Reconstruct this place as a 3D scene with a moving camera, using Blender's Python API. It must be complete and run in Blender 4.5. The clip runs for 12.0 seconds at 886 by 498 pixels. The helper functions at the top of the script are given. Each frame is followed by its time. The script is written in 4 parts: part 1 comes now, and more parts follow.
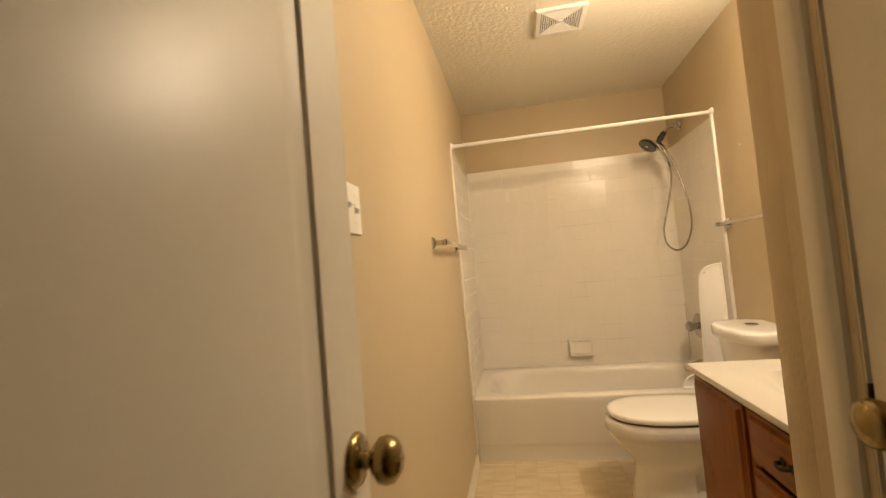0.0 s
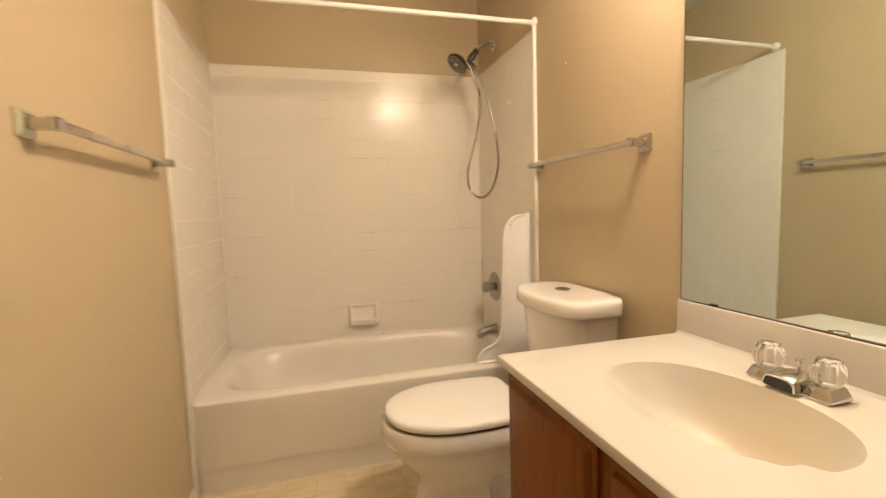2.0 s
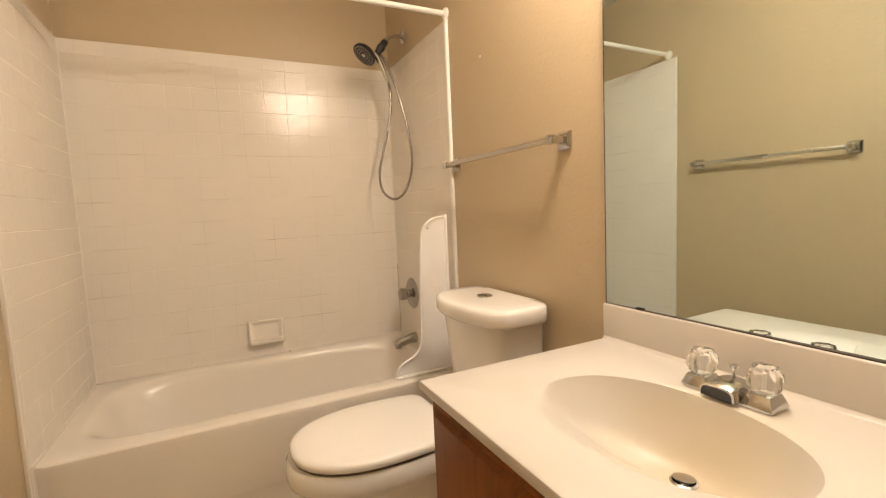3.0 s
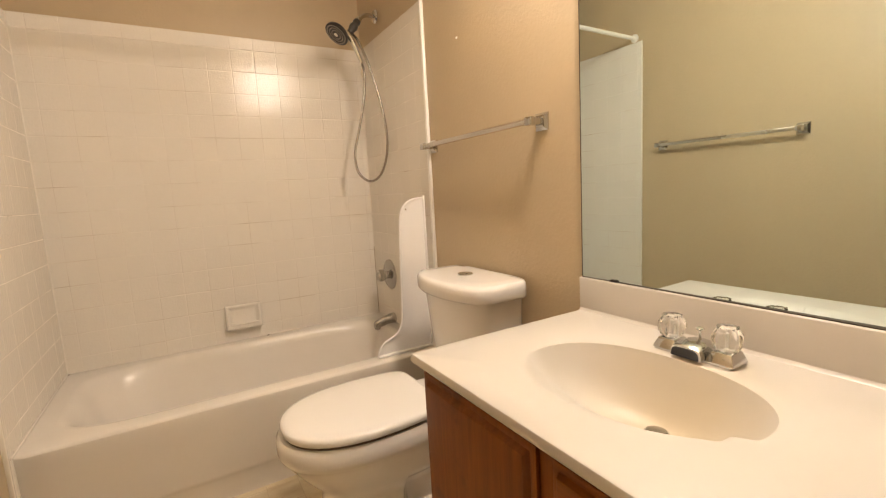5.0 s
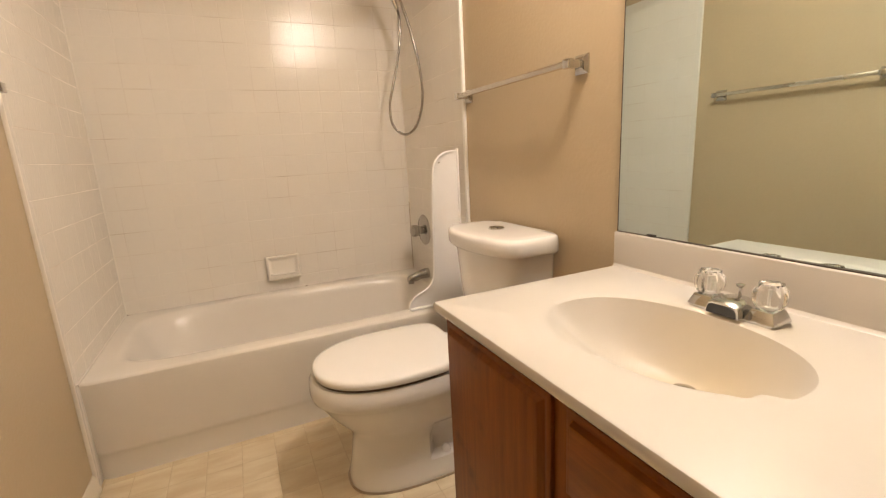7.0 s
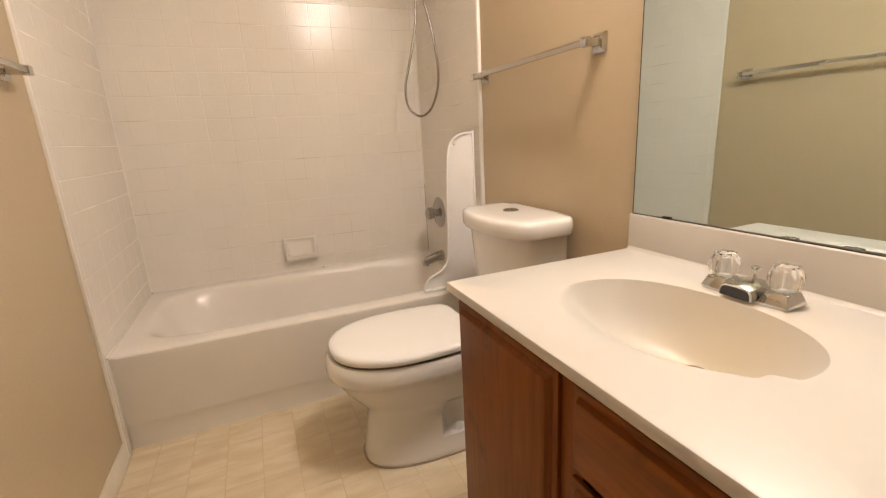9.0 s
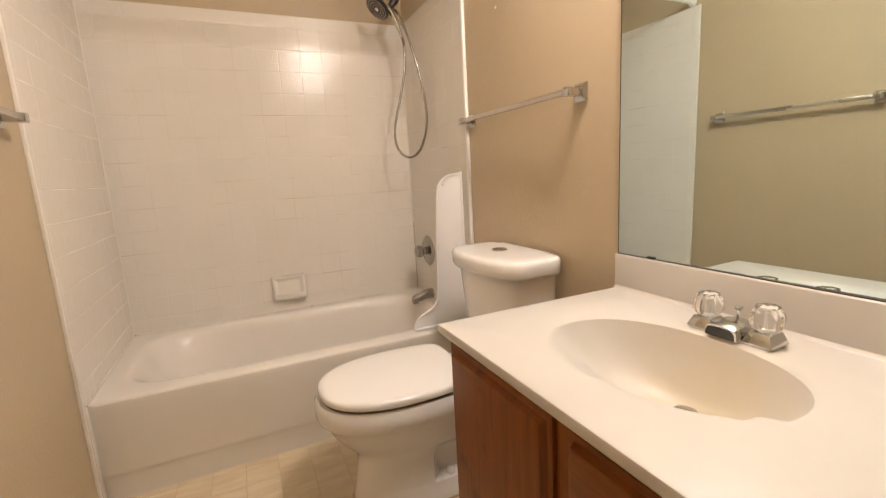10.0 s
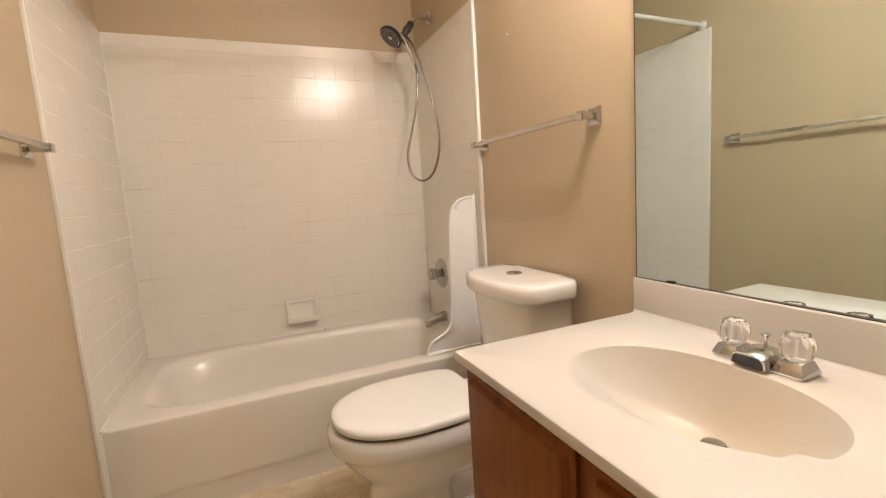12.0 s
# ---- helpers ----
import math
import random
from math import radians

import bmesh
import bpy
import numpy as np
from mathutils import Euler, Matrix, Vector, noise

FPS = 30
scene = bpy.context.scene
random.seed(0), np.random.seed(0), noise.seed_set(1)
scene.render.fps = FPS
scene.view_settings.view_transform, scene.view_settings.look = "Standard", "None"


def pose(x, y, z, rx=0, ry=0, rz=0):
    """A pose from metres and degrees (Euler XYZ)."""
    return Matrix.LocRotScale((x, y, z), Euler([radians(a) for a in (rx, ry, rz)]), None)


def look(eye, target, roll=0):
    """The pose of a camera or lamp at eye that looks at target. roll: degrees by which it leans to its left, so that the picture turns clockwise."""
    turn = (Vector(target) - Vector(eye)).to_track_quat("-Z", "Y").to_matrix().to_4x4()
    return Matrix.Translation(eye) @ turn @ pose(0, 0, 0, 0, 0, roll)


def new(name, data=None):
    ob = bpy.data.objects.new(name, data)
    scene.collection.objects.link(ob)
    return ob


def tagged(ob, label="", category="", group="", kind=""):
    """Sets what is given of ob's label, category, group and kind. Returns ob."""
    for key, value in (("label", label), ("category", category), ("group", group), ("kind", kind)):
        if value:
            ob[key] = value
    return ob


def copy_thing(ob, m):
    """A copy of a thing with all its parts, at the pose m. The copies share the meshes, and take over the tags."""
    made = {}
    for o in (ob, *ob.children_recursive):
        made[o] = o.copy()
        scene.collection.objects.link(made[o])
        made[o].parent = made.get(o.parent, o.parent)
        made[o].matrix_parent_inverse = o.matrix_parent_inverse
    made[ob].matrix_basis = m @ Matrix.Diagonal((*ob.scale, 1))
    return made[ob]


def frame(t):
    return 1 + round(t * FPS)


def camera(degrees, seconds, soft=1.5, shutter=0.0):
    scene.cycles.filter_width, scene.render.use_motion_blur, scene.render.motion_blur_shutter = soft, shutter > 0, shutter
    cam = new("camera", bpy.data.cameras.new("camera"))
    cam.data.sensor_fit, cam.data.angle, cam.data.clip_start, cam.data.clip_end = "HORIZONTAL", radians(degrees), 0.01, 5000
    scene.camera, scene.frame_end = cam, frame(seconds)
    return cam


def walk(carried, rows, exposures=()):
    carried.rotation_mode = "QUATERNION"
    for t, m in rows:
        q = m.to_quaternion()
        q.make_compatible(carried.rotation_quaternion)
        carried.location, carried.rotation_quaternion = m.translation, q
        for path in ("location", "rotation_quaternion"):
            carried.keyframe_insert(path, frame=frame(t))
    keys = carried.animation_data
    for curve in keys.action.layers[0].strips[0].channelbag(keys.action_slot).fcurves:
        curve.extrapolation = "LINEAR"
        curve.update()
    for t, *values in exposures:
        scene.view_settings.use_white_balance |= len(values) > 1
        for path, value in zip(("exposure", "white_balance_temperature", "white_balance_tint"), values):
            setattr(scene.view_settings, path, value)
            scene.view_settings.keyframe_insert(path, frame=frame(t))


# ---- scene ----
cam = camera(90.4, 12.0, soft=1.25, shutter=0.5)
PATH = [
    (0, (0.36, 0.1, 1.182), (0.024, 2.069, 1.277), -5.0),
    (0.5, (0.353, 0.321, 1.178), (0.147, 2.308, 1.257), -2.9),
    (1, (0.447, 0.565, 1.154), (0.398, 2.565, 1.17), -1.0),
    (1.5, (0.51, 0.784, 1.131), (0.775, 2.765, 1.064), -1.4),
    (2, (0.539, 0.93, 1.11), (1.064, 2.853, 0.938), -1.8),
    (2.5, (0.607, 1.04, 1.104), (1.314, 2.901, 0.908), -2.6),
    (3, (0.594, 1.077, 1.114), (1.476, 2.862, 0.935), -2.6),
    (5, (0.536, 1.063, 1.109), (1.535, 2.775, 0.846), -3.2),
    (5.5, (0.542, 1.063, 1.104), (1.512, 2.789, 0.821), -3.4),
    (6, (0.554, 1.058, 1.103), (1.504, 2.794, 0.813), -3.5),
    (6.5, (0.563, 1.057, 1.092), (1.46, 2.813, 0.758), -2.9),
    (7, (0.575, 1.061, 1.075), (1.389, 2.837, 0.649), -3.0),
    (9, (0.578, 1.047, 1.069), (1.314, 2.84, 0.576), -3.1),
    (9.5, (0.574, 1.04, 1.079), (1.357, 2.832, 0.658), -3.3),
    (10, (0.566, 1.038, 1.091), (1.374, 2.836, 0.748), -3.2),
    (10.5, (0.558, 1.037, 1.103), (1.359, 2.849, 0.831), -3.4),
    (11, (0.56, 1.042, 1.102), (1.337, 2.866, 0.838), -3.5),
    (11.5, (0.561, 1.047, 1.102), (1.317, 2.88, 0.84), -3.5),
    (12, (0.562, 1.05, 1.101), (1.333, 2.879, 0.854), -3.7),
]
walk(cam, [(t, look(e, g, r)) for t, e, g, r in PATH], exposures=[(0.0, -0.14, 9000, 6), (0.5, -0.1, 8900, 6), (1.0, -0.03, 8250, 7), (1.5, 0.0, 8050, 7), (2.5, 0.0, 7550, 8), (5.5, 0.0, 7100, 9), (9.5, 0.0, 6500, 10), (12.0, 0.0, 6350, 10)])

# world: a faint even fill light is added; the vanity lamp lights the room
world = bpy.data.worlds.new("world")
scene.world = world
world.use_nodes = True
world.node_tree.nodes["Background"].inputs[0].default_value = (0.9, 0.8, 0.65, 1)
world.node_tree.nodes["Background"].inputs[1].default_value = 0.02
BULB_STRENGTH = 159.0
BULB_COLOUR = (1.0, 0.885, 0.83)

# room numbers
W, YB, H = 1.524, 3.575, 2.404          # width, rear wall, ceiling
TILE, JOINT, TOP = 0.1085, 0.0022, 1.925  # wall tile pitch, joint, tile height
LEDGE_L, LEDGE_R = 2.772, 2.818         # where the tile starts on either side
CLOSET_X, ALCOVE_Y = 0.832, 1.050       # linen closet corner
COUNTER_Z = 0.744


# ---- materials ----
def node_mat(name):
    m = bpy.data.materials.new(name)
    m.use_nodes = True
    nt = m.node_tree
    return m, nt, nt.nodes["Principled BSDF"]


def link(nt, a, i, b, j):
    nt.links.new(a.outputs[i], b.inputs[j])


def surface(name, col, rough=0.5, metal=0.0, var=0.06, fine=0.04, scale=3.0, fine_scale=60.0, bump=0.0, bump_scale=300.0,
            bump_dist=0.001, rough_var=0.08, piece=0.0, coat=0.0, blotch=None, blotch_amount=0.0, blotch_scale=4.0, detail=3.0):
    """A painted or cast surface: broad and fine colour change, uneven gloss, relief; piece: change from piece to piece."""
    m, nt, bs = node_mat(name)
    tc = nt.nodes.new("ShaderNodeTexCoord")
    geo = nt.nodes.new("ShaderNodeNewGeometry")
    n1 = nt.nodes.new("ShaderNodeTexNoise")
    n1.inputs["Scale"].default_value, n1.inputs["Detail"].default_value = scale, 4
    n2 = nt.nodes.new("ShaderNodeTexNoise")
    n2.inputs["Scale"].default_value, n2.inputs["Detail"].default_value = fine_scale, 3
    link(nt, geo, "Position", n1, "Vector")
    link(nt, geo, "Position", n2, "Vector")
    add = nt.nodes.new("ShaderNodeMath"); add.operation = "MULTIPLY_ADD"
    add.inputs[1].default_value, add.inputs[2].default_value = 2 * var, 1.0 - var - fine
    link(nt, n1, "Fac", add, 0)
    add2 = nt.nodes.new("ShaderNodeMath"); add2.operation = "MULTIPLY_ADD"
    add2.inputs[1].default_value = 2 * fine
    link(nt, n2, "Fac", add2, 0)
    link(nt, add, 0, add2, 2)
    last = add2
    if piece:
        oi = nt.nodes.new("ShaderNodeObjectInfo")
        p = nt.nodes.new("ShaderNodeMath"); p.operation = "MULTIPLY_ADD"
        p.inputs[1].default_value, p.inputs[2].default_value = 2 * piece, 1.0 - piece
        link(nt, oi, "Random", p, 0)
        q = nt.nodes.new("ShaderNodeMath"); q.operation = "MULTIPLY"
        link(nt, p, 0, q, 0)
        link(nt, last, 0, q, 1)
        last = q
    mul = nt.nodes.new("ShaderNodeVectorMath"); mul.operation = "SCALE"
    mul.inputs[0].default_value = col
    link(nt, last, 0, mul, "Scale")
    out, idx = mul, 0
    if blotch:
        n3 = nt.nodes.new("ShaderNodeTexNoise")
        n3.inputs["Scale"].default_value, n3.inputs["Detail"].default_value = blotch_scale, 6
        link(nt, geo, "Position", n3, "Vector")
        ramp = nt.nodes.new("ShaderNodeMapRange")
        ramp.inputs["From Min"].default_value, ramp.inputs["From Max"].default_value = 0.45, 0.75
        ramp.inputs["To Max"].default_value = blotch_amount
        link(nt, n3, "Fac", ramp, "Value")
        mix = nt.nodes.new("ShaderNodeMix"); mix.data_type = "RGBA"
        mix.inputs["B"].default_value = (*blotch, 1)
        link(nt, ramp, "Result", mix, "Factor")
        nt.links.new(mul.outputs[0], mix.inputs[6])
        mix.inputs[7].default_value = (*blotch, 1)
        nt.links.new(mix.outputs[2], bs.inputs["Base Color"])
    else:
        link(nt, out, idx, bs, "Base Color")
    r = nt.nodes.new("ShaderNodeMath"); r.operation = "MULTIPLY_ADD"
    r.inputs[1].default_value, r.inputs[2].default_value = 2 * rough_var * rough, rough * (1 - rough_var)
    link(nt, n1, "Fac", r, 0)
    link(nt, r, 0, bs, "Roughness")
    bs.inputs["Metallic"].default_value = metal
    bs.inputs["Coat Weight"].default_value = coat
    bs.inputs["Coat Roughness"].default_value = 0.08
    if bump:
        nb = nt.nodes.new("ShaderNodeTexNoise")
        nb.inputs["Scale"].default_value, nb.inputs["Detail"].default_value = bump_scale, detail
        link(nt, geo, "Position", nb, "Vector")
        b = nt.nodes.new("ShaderNodeBump")
        b.inputs["Strength"].default_value, b.inputs["Distance"].default_value = bump, bump_dist
        link(nt, nb, "Fac", b, "Height")
        link(nt, b, "Normal", bs, "Normal")
    return m


def wood(name, dark, light, rough=0.48, along=(24, 24, 1.3), coat=0.10):
    m, nt, bs = node_mat(name)
    geo = nt.nodes.new("ShaderNodeNewGeometry")
    mp = nt.nodes.new("ShaderNodeMapping")
    mp.inputs["Scale"].default_value = along
    link(nt, geo, "Position", mp, "Vector")
    n = nt.nodes.new("ShaderNodeTexNoise")
    n.inputs["Scale"].default_value, n.inputs["Detail"].default_value, n.inputs["Distortion"].default_value = 3.2, 8, 0.6
    link(nt, mp, 0, n, "Vector")
    n2 = nt.nodes.new("ShaderNodeTexNoise")
    n2.inputs["Scale"].default_value, n2.inputs["Detail"].default_value = 22, 5
    link(nt, mp, 0, n2, "Vector")
    ramp = nt.nodes.new("ShaderNodeValToRGB")
    ramp.color_ramp.elements[0].position, ramp.color_ramp.elements[1].position = 0.30, 0.72
    ramp.color_ramp.elements[0].color, ramp.color_ramp.elements[1].color = (*dark, 1), (*light, 1)
    mid = nt.nodes.new("ShaderNodeMath"); mid.operation = "MULTIPLY_ADD"
    mid.inputs[1].default_value = 0.30
    link(nt, n2, "Fac", mid, 0)
    m2 = nt.nodes.new("ShaderNodeMath"); m2.operation = "MULTIPLY"
    m2.inputs[1].default_value = 0.70
    link(nt, n, "Fac", m2, 0)
    link(nt, m2, 0, mid, 2)
    link(nt, mid, 0, ramp, "Fac")
    # worn, darker patches
    n3 = nt.nodes.new("ShaderNodeTexNoise")
    n3.inputs["Scale"].default_value, n3.inputs["Detail"].default_value = 14, 6
    link(nt, geo, "Position", n3, "Vector")
    wear = nt.nodes.new("ShaderNodeMapRange")
    wear.inputs["From Min"].default_value, wear.inputs["From Max"].default_value = 0.60, 0.74
    wear.inputs["To Max"].default_value = 0.55
    link(nt, n3, "Fac", wear, "Value")
    mix = nt.nodes.new("ShaderNodeMix"); mix.data_type = "RGBA"
    link(nt, wear, "Result", mix, "Factor")
    nt.links.new(ramp.outputs[0], mix.inputs[6])
    mix.inputs[7].default_value = (dark[0] * 0.5, dark[1] * 0.5, dark[2] * 0.5, 1)
    nt.links.new(mix.outputs[2], bs.inputs["Base Color"])
    bs.inputs["Roughness"].default_value = rough
    bs.inputs["Coat Weight"].default_value = coat
    bs.inputs["Coat Roughness"].default_value = 0.2
    bs.inputs["Specular IOR Level"].default_value = 0.2
    b = nt.nodes.new("ShaderNodeBump")
    b.inputs["Strength"].default_value, b.inputs["Distance"].default_value = 0.25, 0.0006
    link(nt, n2, "Fac", b, "Height")
    link(nt, b, "Normal", bs, "Normal")
    return m


def vinyl(name, dark, light):
    """Sheet vinyl printed as tiles: slanting brushed clouds that change from tile to tile."""
    m, nt, bs = node_mat(name)
    geo = nt.nodes.new("ShaderNodeNewGeometry")
    oi = nt.nodes.new("ShaderNodeObjectInfo")
    off = nt.nodes.new("ShaderNodeVectorMath"); off.operation = "SCALE"
    off.inputs[0].default_value = (7.3, 4.1, 2.7)
    link(nt, oi, "Random", off, "Scale")
    add = nt.nodes.new("ShaderNodeVectorMath"); add.operation = "ADD"
    link(nt, geo, "Position", add, 0)
    link(nt, off, 0, add, 1)
    mp = nt.nodes.new("ShaderNodeMapping")
    mp.inputs["Rotation"].default_value, mp.inputs["Scale"].default_value = (0, 0, radians(38)), (5, 22, 5)
    link(nt, add, 0, mp, "Vector")
    n1 = nt.nodes.new("ShaderNodeTexNoise")
    n1.inputs["Scale"].default_value, n1.inputs["Detail"].default_value, n1.inputs["Distortion"].default_value = 1.0, 4, 0.4
    link(nt, mp, 0, n1, "Vector")
    n2 = nt.nodes.new("ShaderNodeTexNoise")
    n2.inputs["Scale"].default_value, n2.inputs["Detail"].default_value = 140, 3
    link(nt, geo, "Position", n2, "Vector")
    mixf = nt.nodes.new("ShaderNodeMath"); mixf.operation = "MULTIPLY_ADD"
    mixf.inputs[1].default_value = 0.16
    link(nt, n2, "Fac", mixf, 0)
    sc = nt.nodes.new("ShaderNodeMath"); sc.operation = "MULTIPLY_ADD"
    sc.inputs[1].default_value, sc.inputs[2].default_value = 0.84, 0.0
    link(nt, n1, "Fac", sc, 0)
    link(nt, sc, 0, mixf, 2)
    ramp = nt.nodes.new("ShaderNodeValToRGB")
    ramp.color_ramp.elements[0].position, ramp.color_ramp.elements[1].position = 0.32, 0.66
    ramp.color_ramp.elements[0].color, ramp.color_ramp.elements[1].color = (*dark, 1), (*light, 1)
    link(nt, mixf, 0, ramp, "Fac")
    link(nt, ramp, 0, bs, "Base Color")
    bs.inputs["Roughness"].default_value = 0.36
    b = nt.nodes.new("ShaderNodeBump")
    b.inputs["Strength"].default_value, b.inputs["Distance"].default_value = 0.15, 0.0006
    link(nt, n2, "Fac", b, "Height")
    link(nt, b, "Normal", bs, "Normal")
    return m


def clear(name, tint=(1, 1, 1), rough=0.02, ior=1.49):
    m, nt, bs = node_mat(name)
    bs.inputs["Base Color"].default_value = (*tint, 1)
    bs.inputs["Transmission Weight"].default_value = 1
    bs.inputs["Roughness"].default_value, bs.inputs["IOR"].default_value = rough, ior
    return m


def glow(name, colour, strength):
    m, nt, bs = node_mat(name)
    bs.inputs["Base Color"].default_value = (0.8, 0.8, 0.8, 1)
    bs.inputs["Emission Color"].default_value = (*colour, 1)
    bs.inputs["Emission Strength"].default_value = strength
    return m


M_WALL = surface("tan_wall_paint", (0.505, 0.402, 0.264), 0.42, var=0.03, fine=0.02, bump=0.50, bump_scale=82, bump_dist=0.0022, detail=3)
M_CEIL = surface("ceiling_texture", (0.78, 0.73, 0.62), 0.85, var=0.03, fine=0.03, bump=0.9, bump_scale=48, bump_dist=0.005, detail=4)
M_TILE = surface("white_glazed_tile", (0.80, 0.76, 0.695), 0.095, var=0.02, fine=0.015, bump=1.0, bump_scale=135, bump_dist=0.0009, piece=0.006, rough_var=0.2, detail=2)
M_GROUT = surface("tile_grout", (0.80, 0.755, 0.69), 0.6, var=0.05, fine=0.05, fine_scale=90, blotch=(0.40, 0.31, 0.22), blotch_amount=0.85, blotch_scale=4.5)
M_TUB = surface("tub_enamel", (0.80, 0.762, 0.71), 0.23, var=0.03, fine=0.01, blotch=(0.70, 0.64, 0.55), blotch_amount=0.2, blotch_scale=3)
M_TRIM = surface("white_trim_paint", (0.83, 0.81, 0.77), 0.30, var=0.03, fine=0.02, bump=0.08, bump_scale=60)
M_DOOR = surface("door_semigloss", (0.64, 0.60, 0.52), 0.36, var=0.03, fine=0.02, bump=0.25, bump_scale=45, bump_dist=0.0008)
M_DOOR.node_tree.nodes["Principled BSDF"].inputs["Specular IOR Level"].default_value = 0.32
M_BASE = surface("baseboard_paint", (0.70, 0.645, 0.54), 0.40, var=0.06, fine=0.04, blotch=(0.50, 0.42, 0.30), blotch_amount=0.3, blotch_scale=7)
M_PORC = surface("porcelain", (0.83, 0.81, 0.78), 0.07, var=0.01, fine=0.005, coat=0.3)
M_SEAT = surface("seat_plastic", (0.84, 0.82, 0.79), 0.13, var=0.01, fine=0.005)
M_GUARD = surface("white_plastic", (0.86, 0.85, 0.84), 0.25, var=0.02, fine=0.01)
M_COUNTER = surface("cultured_marble", (0.592, 0.556, 0.505), 0.36, var=0.02, fine=0.012, scale=5, fine_scale=220, coat=0.08, blotch=(0.66, 0.62, 0.575), blotch_amount=0.3, blotch_scale=2.5)
_nt = M_COUNTER.node_tree                  # yellow tint round the drain, fading out across the basin
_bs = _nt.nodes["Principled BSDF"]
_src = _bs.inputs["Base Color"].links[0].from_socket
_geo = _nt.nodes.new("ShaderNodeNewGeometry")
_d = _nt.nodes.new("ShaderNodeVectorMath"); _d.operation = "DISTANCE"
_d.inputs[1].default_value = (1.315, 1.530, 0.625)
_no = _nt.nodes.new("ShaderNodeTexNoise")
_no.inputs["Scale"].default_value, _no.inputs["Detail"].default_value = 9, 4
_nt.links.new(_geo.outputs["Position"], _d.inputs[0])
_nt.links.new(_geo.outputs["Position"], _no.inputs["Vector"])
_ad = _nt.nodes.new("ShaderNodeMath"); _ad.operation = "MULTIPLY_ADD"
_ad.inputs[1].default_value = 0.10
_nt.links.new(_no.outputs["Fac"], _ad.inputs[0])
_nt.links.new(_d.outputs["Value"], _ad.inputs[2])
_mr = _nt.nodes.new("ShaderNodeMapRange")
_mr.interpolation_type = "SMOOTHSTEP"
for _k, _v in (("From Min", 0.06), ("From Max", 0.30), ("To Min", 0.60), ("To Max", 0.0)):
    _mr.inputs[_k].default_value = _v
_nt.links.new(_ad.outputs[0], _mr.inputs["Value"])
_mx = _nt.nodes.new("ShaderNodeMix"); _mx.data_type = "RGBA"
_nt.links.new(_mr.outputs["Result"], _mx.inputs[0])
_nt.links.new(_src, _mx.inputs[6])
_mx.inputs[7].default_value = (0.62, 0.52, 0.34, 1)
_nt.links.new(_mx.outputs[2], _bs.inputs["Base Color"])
M_CHROME = surface("chrome", (0.60, 0.595, 0.58), 0.10, 1.0, var=0.03, fine=0.02, rough_var=0.4)
M_HOSE = surface("hose_metal", (0.33, 0.31, 0.285), 0.24, 1.0, var=0.06, fine=0.05)
M_SATIN = surface("satin_metal", (0.66, 0.63, 0.58), 0.26, 1.0, var=0.04, fine=0.03, rough_var=0.3)
M_NICKEL = surface("brushed_nickel", (0.46, 0.44, 0.41), 0.22, 1.0, var=0.06, fine=0.05)
M_BRASS = surface("aged_brass", (0.32, 0.235, 0.11), 0.27, 1.0, var=0.15, fine=0.08, scale=40)
M_BLACK = surface("black_plastic", (0.018, 0.016, 0.015), 0.35, var=0.1, fine=0.1)
M_IRON = surface("black_iron", (0.03, 0.025, 0.022), 0.42, 0.6, var=0.1, fine=0.1)
# near-black that imitates shade in the toe kick recess and the button slit
M_DARK = surface("recess_shade_black", (0.03, 0.022, 0.016), 0.9, var=0.1, fine=0.1)
# brown-black that imitates the shaded gap below the toilet lid
M_GAP = surface("seat_gap_shade", (0.13, 0.095, 0.07), 0.7)
M_VINYL = vinyl("vinyl_floor", (0.60, 0.475, 0.305), (0.735, 0.645, 0.475))
M_VJOINT = surface("vinyl_joint", (0.56, 0.45, 0.295), 0.5, var=0.1, fine=0.05)
# dark grey that imitates the shade behind the vent slats
M_GREY = surface("vent_shade_grey", (0.22, 0.20, 0.18), 0.8)
M_RUST = surface("rust_spot", (0.10, 0.055, 0.03), 0.8, var=0.2, fine=0.2)
M_CARPET = surface("hall_carpet", (0.36, 0.29, 0.21), 0.95, var=0.1, fine=0.2, fine_scale=250, bump=0.6, bump_scale=500, bump_dist=0.004)
M_OAK = wood("oak_stain", (0.165, 0.047, 0.0065), (0.265, 0.083, 0.0120))
M_OAKH = wood("oak_stain_cross", (0.165, 0.047, 0.0065), (0.265, 0.083, 0.0120), along=(24, 1.3, 24))
M_MIRROR, _nt, _bs = node_mat("mirror_silver")
_bs.inputs["Base Color"].default_value = (0.745, 0.87, 0.885, 1)
_bs.inputs["Metallic"].default_value, _bs.inputs["Roughness"].default_value = 1.0, 0.015
M_EDGE = surface("mirror_edge", (0.055, 0.040, 0.026), 0.5)
M_ACRYL = clear("clear_acrylic", (0.99, 0.985, 0.975), 0.14, 1.40)
M_BULB = glow("bulb_glow", BULB_COLOUR, BULB_STRENGTH)
M_SILI = surface("old_caulk", (0.40, 0.32, 0.23), 0.5, var=0.15, fine=0.1, blotch=(0.30, 0.22, 0.14), blotch_amount=0.6, blotch_scale=9)


# ---- building tools ----
def finish(bm, mat, name, smooth=None):
    bmesh.ops.recalc_face_normals(bm, faces=bm.faces)
    me = bpy.data.meshes.new(name)
    if smooth is not None:
        for f in bm.faces:
            f.smooth = True
        lim = radians(smooth)
        for e in bm.edges:
            if len(e.link_faces) == 2 and e.calc_face_angle(0) > lim:
                e.smooth = False
    bm.to_mesh(me)
    bm.free()
    me.materials.append(mat)
    return me


